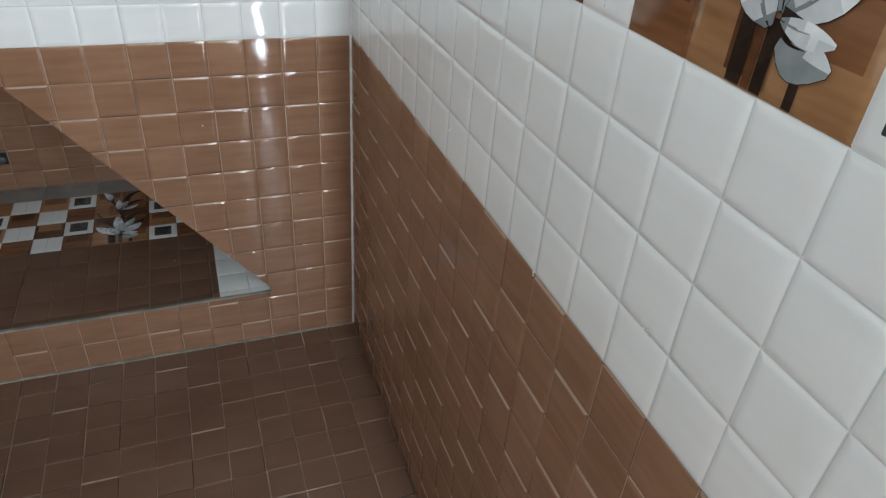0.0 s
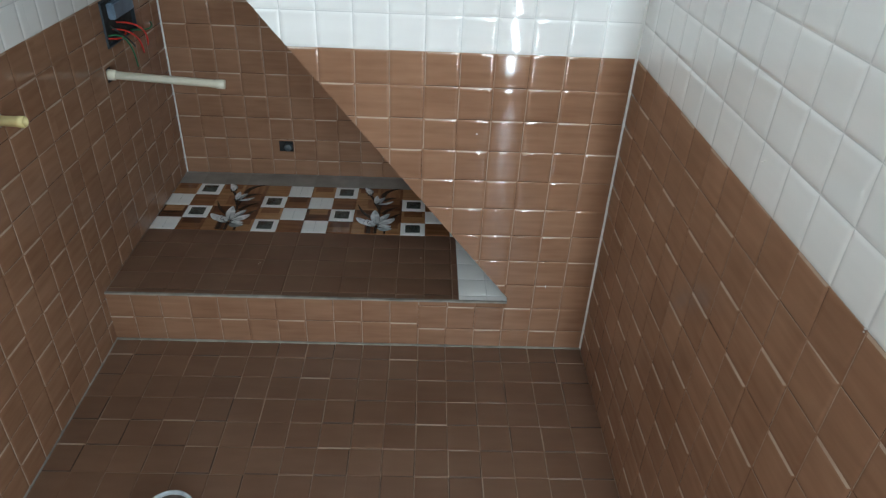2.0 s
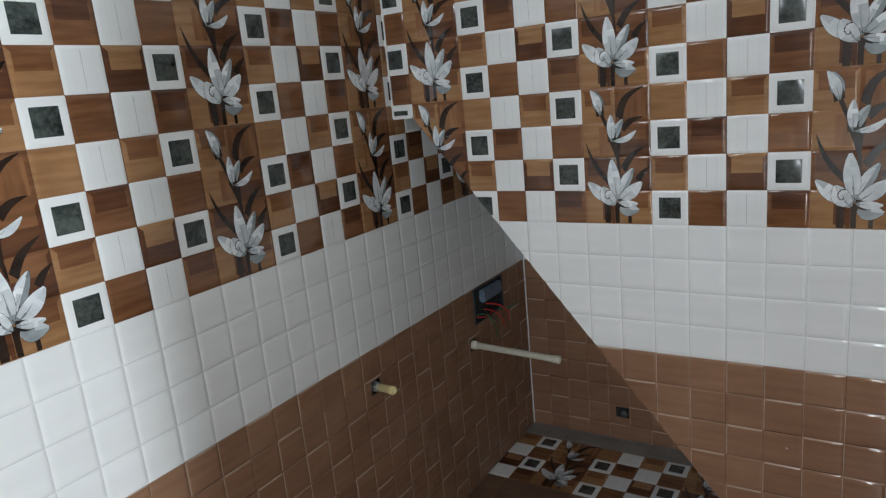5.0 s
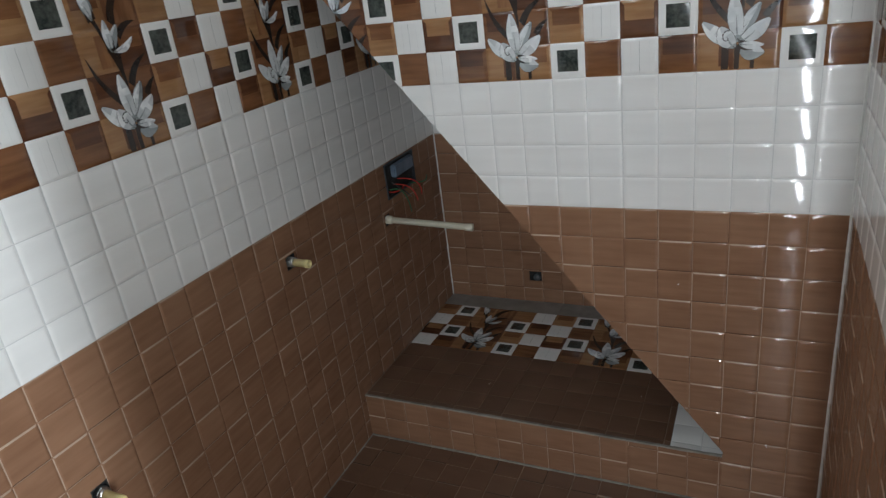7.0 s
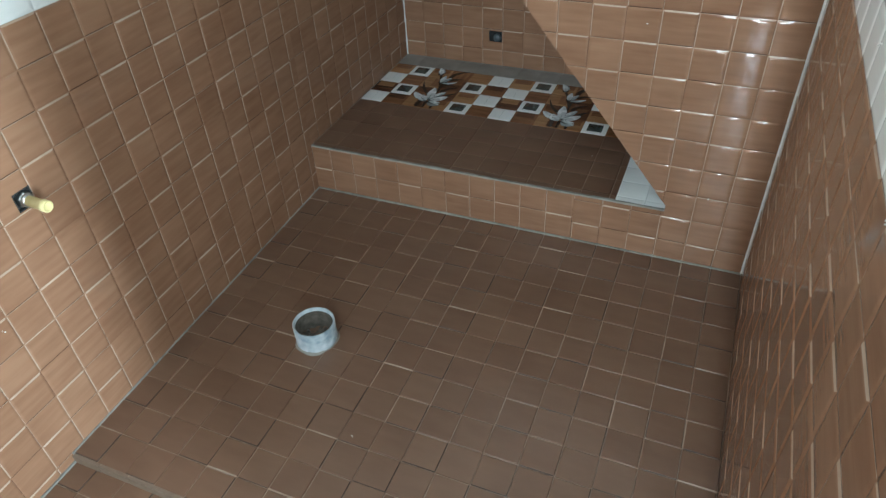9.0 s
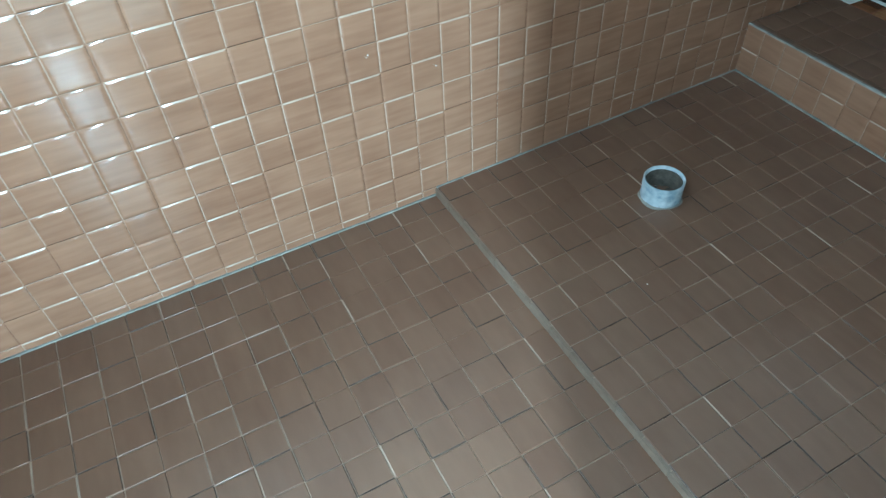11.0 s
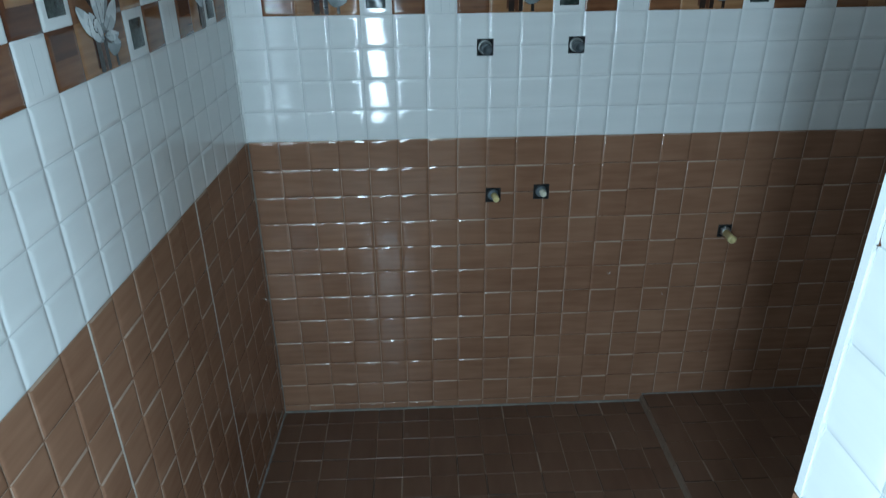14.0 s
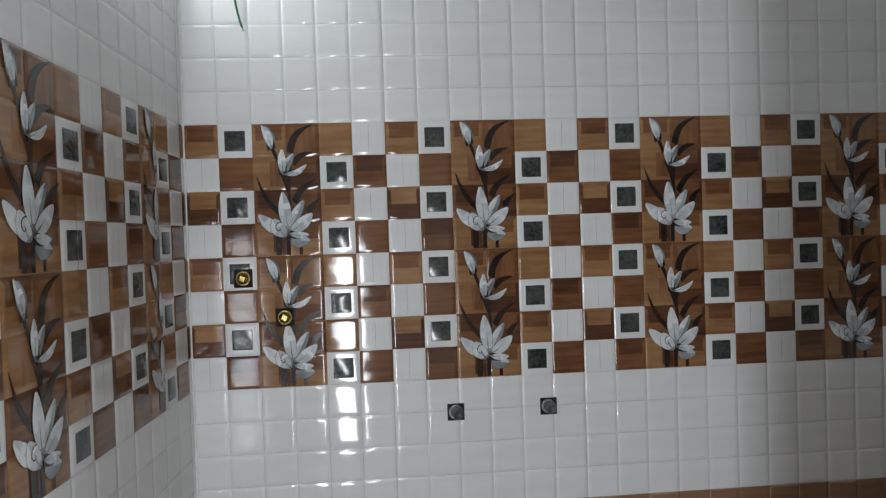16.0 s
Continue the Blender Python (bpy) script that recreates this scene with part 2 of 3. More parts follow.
wall_right = structure("wall_right", boxes(((G, YJ + G, -0.1), (0.12, G, ZC)), ((G, YN - 0.12, 2.1), (0.12, YJ + G, ZC))), CEMENT, "tiled side wall ending at the doorway", "wall")
SKEW = radians(2.2)
NU = Vector((-math.cos(SKEW), math.sin(SKEW), 0))
NO = Vector((XL, YN, 0))
WLEN = 1.39


def near_boxes(*spans):
    """Boxes given by distance from the corner along the skewed entrance-side wall, and by height."""
    bm = boxes(*[((a, -0.12, z0), (b, -G, z1)) for a, b, z0, z1 in spans])
    bm.transform(Matrix.Translation(NO) @ Matrix.Rotation(-SKEW, 4, "Z"))
    return bm


# slit and high opening are added out of view to hold the fill lamps
wall_near = structure("wall_near", near_boxes((-0.1, 0.06, -0.1, ZC), (0.06, 0.50, -0.1, 2.13), (0.06, 0.50, 2.47, ZC), (0.50, 1.246, -0.1, ZC), (1.246, 1.332, -0.1, 0.12), (1.246, 1.332, 1.95, ZC), (1.332, WLEN, -0.1, ZC)), CEMENT, "tiled entrance-side wall with an unseen slit and high opening added for lamps", "wall")
wall_alcove = structure("wall_alcove", boxes(((XL - G, YB + G, -0.1), (0.12, YB + 0.12, ZC))), CEMENT, "brown and white tiled back wall of the alcove under the stairs", "wall")
ceiling = structure("ceiling", boxes(((XL - 0.15, YN - 0.12, ZC), (0.12, YB + 0.12, ZC + 0.1))), PLASTER, "plain pale plaster ceiling", "ceiling")
bm = bmesh.new()
prof = [(XL - G, TOPZ + 0.012), (TOPX, TOPZ + 0.012), (TIPX + 0.012, TIPZ), (0.12, TIPZ), (0.12, TIPZ + 0.2), (TOPX + 0.1, TOPZ + 0.16), (XL - G, TOPZ + 0.16)]
f = bm.faces.new([bm.verts.new((x, 0.111, z)) for x, z in prof])
r = bmesh.ops.extrude_face_region(bm, geom=[f])
bmesh.ops.translate(bm, verts=[v for v in r["geom"] if isinstance(v, bmesh.types.BMVert)], vec=(0, YB + G - 0.112, 0))
bmesh.ops.recalc_face_normals(bm, faces=bm.faces)
structure("stair_soffit", bm, CONCRETE, "sloping raw concrete underside of the staircase", "soffit")
floor = structure("floor", boxes(((XL - G, YN - 0.1, -0.1), (G, YS, ZF - 0.008)), ((G, YN - 0.1, -0.1), (0.12, YJ, ZF - 0.008))), FLOOR_JOINT_LIT_EDGE, "brown matt ceramic tiled bathroom floor", "floor")
platform = structure("platform", boxes(((XL - G, YS + 0.012, -0.1), (G, G, ZS - 0.010))), FLOOR_JOINT_LIT_EDGE, "slightly raised brown tiled floor platform", "platform")
ledge = structure("ledge", boxes(((XL - G, G, -0.1), (0.05, YB + G, ZL - 0.009))), CEMENT, "low tiled ledge filling the alcove under the stairs", "ledge")

# the lobby outside the doorway
LX, LY0, LY1, LZ = 1.10, -3.2, -0.6, 2.7
structure("lobby_floor", boxes(((0.12, LY0, -0.1), (LX, LY1, ZF - 0.004))), CEMENT, "plain grey cement lobby floor", "floor")
structure("lobby_ceiling", boxes(((0.12, LY0, LZ), (LX + 0.1, LY1, LZ + 0.1))), PLASTER, "plain plaster lobby ceiling", "ceiling")
structure("lobby_wall_south", boxes(((0.02, LY0 - 0.1, -0.1), (0.36, LY0, LZ)), ((0.86, LY0 - 0.1, -0.1), (LX + 0.1, LY0, LZ)), ((0.36, LY0 - 0.1, 1.95), (0.86, LY0, LZ))), PLASTER, "plain plaster lobby wall with a narrow doorway", "wall")
# this unseen wall's opening is added for the side fill lamp
structure("lobby_wall_north", boxes(((0.12, LY1, -0.1), (0.68, LY1 + 0.1, LZ)), ((1.02, LY1, -0.1), (LX + 0.1, LY1 + 0.1, LZ)), ((0.68, LY1, -0.1), (1.02, LY1 + 0.1, 0.5)), ((0.68, LY1, 1.8), (1.02, LY1 + 0.1, LZ))), PLASTER, "plain plaster lobby wall, unseen, with an opening for a lamp", "wall")
structure("lobby_wall_west", boxes(((0.02, LY0, -0.1), (0.12, YN - 0.12, LZ))), PLASTER, "plain plaster lobby wall beside the bathroom", "wall")
structure("lobby_wall_east", boxes(((LX, LY0, -0.1), (LX + 0.1, -2.02, LZ)), ((LX, -1.84, -0.1), (LX + 0.1, LY1, LZ)), ((LX, -2.02, -0.1), (LX + 0.1, -1.84, 0.34)), ((LX, -2.02, 1.56), (LX + 0.1, -1.84, LZ))), PLASTER, "plain plaster lobby wall, unseen, with an opening for a lamp", "wall")
structure("ground", boxes(((-300, -300, -0.3), (300, 300, -0.12))), CEMENT, "bare dusty ground outside the building", "ground")


# ---- tiles ----
def rings(bm, x, y, s, levels, top=None, islandmat=0, c=0.0011, edge=None, upper=None):
    """One embossed cell with rounded corners: rings of (inset, height), then its face, split when top asks for it. edge gives sides of their own material and width in rings."""
    rows = []
    for d, z in levels:
        lo, hi = d, s - d
        rows.append([bm.verts.new((x + a, y + b, z)) for a, b in ((lo + c, lo), (hi - c, lo), (hi, lo + c), (hi, hi - c), (hi - c, hi), (lo + c, hi), (lo, hi - c), (lo, lo + c))])
    for k, (a, b) in enumerate(zip(rows, rows[1:])):
        for i in range(8):
            f = bm.faces.new((a[i], a[(i + 1) % 8], b[(i + 1) % 8], b[i]))
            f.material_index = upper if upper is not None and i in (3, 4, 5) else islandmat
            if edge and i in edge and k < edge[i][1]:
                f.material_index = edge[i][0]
            f.smooth = True
    q = rows[-1]
    if top is None:
        f = bm.faces.new(q)
        f.smooth = True
        f.material_index = islandmat
        return
    kind, m1, m2, at = top
    if kind == "h":
        a = bm.verts.new(q[7].co.lerp(q[6].co, at))
        b = bm.verts.new(q[2].co.lerp(q[3].co, at))
        f1 = bm.faces.new((q[0], q[1], q[2], b, a, q[7]))
        f2 = bm.faces.new((a, b, q[3], q[4], q[5], q[6]))
    else:
        a = bm.verts.new(q[0].co.lerp(q[1].co, at))
        b = bm.verts.new(q[5].co.lerp(q[4].co, at))
        f1 = bm.faces.new((q[0], a, b, q[5], q[6], q[7]))
        f2 = bm.faces.new((a, q[1], q[2], q[3], q[4], b))
    f1.material_index, f2.material_index = m1, m2
    f1.smooth = f2.smooth = True


LEVELS = [(0.0, -0.0018), (0.0007, -0.0017), (0.0018, -0.0011), (0.0036, -0.0004), (0.0060, -0.00005), (0.0085, 0.0)]
LEVELS_W = [(0.0, -0.0020), (0.0008, -0.0019), (0.0022, -0.0012), (0.0044, -0.00045), (0.0075, -0.00006), (0.0105, 0.0)]
LEVELS_B = [(0.0, -0.0017), (0.0008, -0.0016), (0.0019, -0.0010), (0.0034, -0.0004), (0.0058, -0.00005), (0.0085, 0.0)]
LEVELS_F = [(0.0, -0.0009), (0.0008, -0.0008), (0.0016, -0.0003), (0.0030, 0.0)]
TILE_MATS = [BROWN, BROWN_LIT_EDGE, WHITE, WHITE_GROOVE, WOOD_D, WOOD_M, WOOD_L, WOOD_V, STONE, PETAL, PETAL_G, STEM, BROWN_SHADED_EDGE, FLOOR, FLOOR_JOINT_LIT_EDGE, FLOOR_SHADED_EDGE, GREYTILE, PETAL_M]
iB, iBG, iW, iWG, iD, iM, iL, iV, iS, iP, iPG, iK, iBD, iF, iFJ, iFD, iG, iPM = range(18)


def slab(bm, w, h, m):
    box(bm, (0.0001, 0.0001, -0.0098), (w - 0.0001, h - 0.0001, -0.0022))
    for f in bm.faces:
        f.material_index = m


def petal(bm, base, tip, width, m, z, curl=0.0, n=7):
    """A printed petal or leaf between two points of the tile, in cells."""
    b, t = Vector(base) * CELL, Vector(tip) * CELL
    d = t - b
    s = Vector((-d.y, d.x)).normalized()
    rows = []
    for i in range(n + 1):
        k = i / n
        c = b + d * k + s * curl * CELL * math.sin(math.pi * k)
        hw = width * CELL * 0.5 * (math.sin(math.pi * min(1, k * 0.92 + 0.04)) ** 0.8 if width > 0.26 or m != iK else (1 - 0.9 * k * k))
        rows.append([bm.verts.new((c.x + s.x * hw * e, c.y + s.y * hw * e, z)) for e in (1, 0.15, -1)])
    for i in range(n):
        for half in (0, 1):
            f = bm.faces.new((rows[i][half], rows[i][half + 1], rows[i + 1][half + 1], rows[i + 1][half]))
            if m == iP:
                f.material_index = iPG if i == 0 else (iPM if i < 3 + half or (half and i > 4) else iP)
            elif m == iPG:
                f.material_index = iK if i == 0 else (iPM if i > 3 and not half else iPG)
            else:
                f.material_index = m
            f.smooth = True
            if f.normal.z < 0:
                f.normal_flip()


def plain_tile(m, g, seed=0, tilt=0.0, levels=LEVELS, lines=None, step=0.0):
    """A plain tile of six by four embossed cells; every other cell carries pale lines above and beside it and dark ones
    opposite, like a weave, which paint light and shade on its edges.
    """
    rng = random.Random(seed)
    bm = bmesh.new()
    slab(bm, TW, TH, g)
    for i in range(6):
        for j in range(4):
            k = len(bm.verts)
            sign = 1 if (i + j) % 2 else -1
            edge = {}
            if lines is None:
                edge = {side: (g, 1) for side in (0, 2, 4, 6)}
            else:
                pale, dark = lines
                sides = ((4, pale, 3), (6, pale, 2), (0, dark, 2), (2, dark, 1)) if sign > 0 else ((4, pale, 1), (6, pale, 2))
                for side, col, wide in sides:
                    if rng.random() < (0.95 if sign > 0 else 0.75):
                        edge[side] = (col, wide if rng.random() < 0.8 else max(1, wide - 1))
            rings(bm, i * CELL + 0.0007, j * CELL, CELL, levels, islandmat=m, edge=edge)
            bm.verts.ensure_lookup_table()
            ty = sign * tilt * rng.uniform(0.5, 1.3)
            tx = -sign * tilt * 0.6 * rng.uniform(0.2, 1.4)
            for v in bm.verts[k:]:
                if v.co.z > -0.0006:
                    v.co.z += sign * step + tx * (v.co.x - (i + 0.5) * CELL) + ty * (v.co.y - (j + 0.5) * CELL)
    return bm


DECOR = {"A": "b1 w b2 w", "B": "k b3 k b4", "C": "c1 v c4 v2", "D": "v3 c3 c3 c1", "E": "b5 k b1 k", "F": "w b4 w b3"}
WOODS = {"b1": ("h", iL, iM, 0.5), "b2": ("h", iD, iL, 0.47), "b3": ("h", iM, iM, 0.5), "b4": ("h", iM, iD, 0.5), "b5": ("h", iL, iL, 0.55),
         "c1": ("h", iL, iM, 0.5), "c2": ("h", iM, iL, 0.5), "c3": ("h", iD, iM, 0.5), "c4": ("h", iM, iD, 0.45),
         "v": ("v", iL, iV, 0.5), "v2": ("v", iL, iD, 0.55), "v3": ("v", iV, iV, 0.5)}


def decor_tile():
    bm = bmesh.new()
    slab(bm, TW, TH, iD)
    for i, col in enumerate("ABCDEF"):
        for j, kind in enumerate(DECOR[col].split()):
            x, y = i * CELL + 0.0007, (3 - j) * CELL
            if kind == "w":
                rings(bm, x, y, CELL, LEVELS, None, iW)
                for at, wide in ((0.5, 0.0006), (0.27, 0.0003), (0.76, 0.0003)):
                    v = [bm.verts.new((x + CELL * at + a * wide / 2, y + CELL * b, 0.0003)) for a, b in ((-1, 0.09), (1, 0.09), (1, 0.91), (-1, 0.91))]
                    bm.faces.new(v).material_index = iPG if wide > 0.0005 else iWG
            elif kind == "k":
                rings(bm, x, y, CELL, LEVELS, None, iW)
                a = CELL * 0.195
                rings(bm, x + a, y + a, CELL - 2 * a, [(0, 0.0002), (0.001, 0.0005)], None, iS, c=0.0006)
            else:
                w = WOODS[kind]
                rings(bm, x, y, CELL, LEVELS, w, w[1] if w[1] != iV else iM, upper=w[2] if w[0] == "h" else None)
    u = 2.01
    z0 = 0.0005
    leaves = [((u + 0.78, 1.25), (u + 0.10, 2.42), 0.11, 0.10), ((u + 1.20, 1.62), (u + 1.86, 2.30), 0.15, 0.10), ((u + 1.60, 1.30), (u + 1.97, 1.70), 0.13, 0.04),
              ((u + 1.12, 3.10), (u + 1.82, 3.96), 0.17, 0.20), ((u + 1.20, 2.80), (u + 1.80, 3.12), 0.14, 0.08), ((u + 0.60, 3.25), (u + 0.88, 2.40), 0.075, 0.02),
              ((u + 0.88, 2.48), (u + 1.10, 1.55), 0.10, 0.03), ((u + 1.10, 2.80), (u + 1.06, 1.60), 0.085, -0.02)]
    for k, (b, t, w, c) in enumerate(leaves):
        petal(bm, b, t, w * 1.45, iK, z0 + 0.00006 * k, c)
    for x0, x1, mt in ((0.60, 0.78, iK), (0.80, 0.90, iD), (0.91, 1.04, iK), (1.30, 1.40, iK)):
        v = [bm.verts.new(((u + a) * CELL, b * CELL, z0 + 0.0004)) for a, b in ((x0, 0.03), (x1, 0.03), (x1, 0.66), (x0, 0.66))]
        bm.faces.new(v).material_index = mt
    petals = [((1.00, 0.62), (1.62, 0.42), 0.44, iPG, -0.08), ((1.06, 0.85), (1.48, 1.66), 0.33, iPG, 0.03), ((1.04, 0.84), (1.40, 1.56), 0.20, iP, 0.07),
              ((1.00, 0.72), (0.86, 1.93), 0.41, iP, 0.02), ((1.02, 0.70), (1.72, 1.26), 0.40, iP, -0.04), ((1.02, 0.66), (1.60, 0.62), 0.22, iP, -0.02),
              ((0.90, 0.66), (0.12, 1.26), 0.40, iP, 0.05), ((0.92, 0.58), (0.55, 1.12), 0.46, iP, 0.05),
              ((0.92, 2.44), (1.22, 3.08), 0.26, iPG, 0.04), ((0.90, 2.46), (0.88, 3.22), 0.26, iP, 0.02), ((0.93, 2.46), (1.60, 2.74), 0.19, iP, -0.09),
              ((0.58, 3.24), (0.42, 3.92), 0.36, iPG, -0.02), ((0.58, 3.24), (0.31, 3.95), 0.26, iP, -0.05)]
    for k, (b, t, w, m, c) in enumerate(petals):
        bb, tt, z = Vector((b[0] + u, b[1])), Vector((t[0] + u, t[1])), z0 + 0.0006 + 0.00009 * k
        d = (tt - bb).normalized() * 0.008
        petal(bm, bb - d, tt + d, w * 0.92 + 0.016, iK, z, c)
        petal(bm, bb, tt, w * 0.92, m, z + 0.00003, c)
        petal(bm, bb, bb.lerp(tt, 0.55), w * 0.10, iPG if m == iP else iK, z + 0.00006, c * 0.6)
    curl = [(u + 0.73 + (0.17 - 0.02 * i) * math.cos(1.2 + 0.62 * i), 0.84 + (0.20 - 0.022 * i) * math.sin(1.2 + 0.62 * i)) for i in range(9)]
    for p, q in zip(curl, curl[1:]):
        petal(bm, p, q, 0.035, iK, z0 + 0.0019, 0.0, 2)
    return bm


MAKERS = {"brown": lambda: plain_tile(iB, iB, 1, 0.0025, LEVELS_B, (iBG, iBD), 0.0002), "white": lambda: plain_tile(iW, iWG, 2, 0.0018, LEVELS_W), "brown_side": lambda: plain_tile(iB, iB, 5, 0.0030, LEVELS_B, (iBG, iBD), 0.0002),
          "brown_low": lambda: plain_tile(iF, iF, 3, 0.002, LEVELS_F, (iFJ, iFD)), "white_low": lambda: plain_tile(iW, iWG, 4, 0.003, LEVELS_F), "grey_low": lambda: plain_tile(iG, iG, 4, 0.003, LEVELS_F), "decor": decor_tile}
WHOLE = {k: mesh_of("tile_" + k, f(), TILE_MATS) for k, f in MAKERS.items()}


def lay(parent, o, u, v, kind, at, span, cuts=(), holes=()):
    """One tile of a wall: o, u, v span its plane; at is the tile's corner, span the (u0, v0, u1, v1) in which it stays; cuts keep the side of a (point, normal); holes are cut out."""
    u, v, o = Vector(u), Vector(v), Vector(o)
    n = u.cross(v)
    a, b = at
    u0, v0, u1, v1 = span
    e = 0.0004
    if a >= u1 - 0.002 or b >= v1 - 0.002 or a + TW <= u0 + 0.002 or b + TH <= v0 + 0.002:
        return
    planes = []
    if a < u0 - e:
        planes.append(((u0 - a, 0, 0), (1, 0, 0)))
    if a + TW > u1 + 0.001:
        planes.append(((u1 - a, 0, 0), (-1, 0, 0)))
    if b < v0 - e:
        planes.append(((0, v0 - b, 0), (0, 1, 0)))
    if b + TH > v1 + e:
        planes.append(((0, v1 - b, 0), (0, -1, 0)))
    for p, q in cuts:
        s = [(x - p[0]) * q[0] + (y - p[1]) * q[1] for x in (a, a + TW) for y in (b, b + TH)]
        if max(s) <= 0.001:
            return
        if min(s) < 0:
            planes.append(((p[0] - a, p[1] - b, 0), (q[0], q[1], 0)))
    hs = [(x0 - a, y0 - b, x1 - a, y1 - b) for x0, y0, x1, y1 in holes if x1 > a and x0 < a + TW and y1 > b and y0 < b + TH]
    if planes or hs:
        bm = MAKERS[kind]()
        for p, q in planes:
            bmesh.ops.bisect_plane(bm, geom=bm.verts[:] + bm.edges[:] + bm.faces[:], plane_co=p, plane_no=q, clear_inner=True)
        for x0, y0, x1, y1 in hs:
            for p, q in (((x0, 0, 0), (1, 0, 0)), ((x1, 0, 0), (1, 0, 0)), ((0, y0, 0), (0, 1, 0)), ((0, y1, 0), (0, 1, 0))):
                bmesh.ops.bisect_plane(bm, geom=bm.verts[:] + bm.edges[:] + bm.faces[:], plane_co=p, plane_no=q)
            gone = [f for f in bm.faces if x0 < f.calc_center_median().x < x1 and y0 < f.calc_center_median().y < y1]
            bmesh.ops.delete(bm, geom=gone, context="FACES")
        if not bm.faces:
            bm.free()
            return
        me = mesh_of("tile_cut", bm, TILE_MATS)
    else:
        me = WHOLE[kind]
    ob = new("tile", me)
    ob.parent = parent
    m = Matrix.Identity(4)
    for i in range(3):
        m[i][0], m[i][1], m[i][2], m[i][3] = u[i], v[i], n[i], (o + a * u + b * v)[i]
    tip = Euler((random.uniform(-0.0016, 0.0016), random.uniform(-0.0016, 0.0016), 0)).to_matrix().to_4x4()
    mid = Matrix.Translation((TW / 2, TH / 2, 0))
    ob.matrix_world = m @ mid @ tip @ mid.inverted()
    return ob


BANDS = [(0.9 - 0.3 * k, "brown") for k in (3, 2, 1)] + [(0.9, "white"), (1.2, "decor"), (1.5, "decor"), (1.8, "white"), (2.1, "white"), (2.4, "white")]


SIDE = [(z, "brown_side" if k == "brown" else k) for z, k in BANDS]


def clad(parent, o, u, u_joint, span, cuts=(), holes=(), bands=BANDS, v=(0, 0, 1)):
    """Tiles over a span of a wall, in bands of one tile's height."""
    for v0, kind in bands:
        k = math.floor((span[0] - u_joint) / TW) - 1
        while u_joint + k * TW < span[2]:
            lay(parent, o, u, v, kind, (u_joint + k * TW, v0), span, cuts, holes)
            k += 1


# outlets on the long wall: y, z, half size of the cut
OUTLETS = [("pair", -1.538, 1.122, 0.020), ("pair", -1.318, 1.124, 0.020), ("tap", -1.511, 0.744, 0.020), ("plug", -1.384, 0.750, 0.021),
           ("stub", -0.872, 0.622, 0.019), ("stub", -0.205, 0.800, 0.019), ("elbow", -2.012, 1.452, 0.021), ("elbow", -1.922, 1.360, 0.021)]


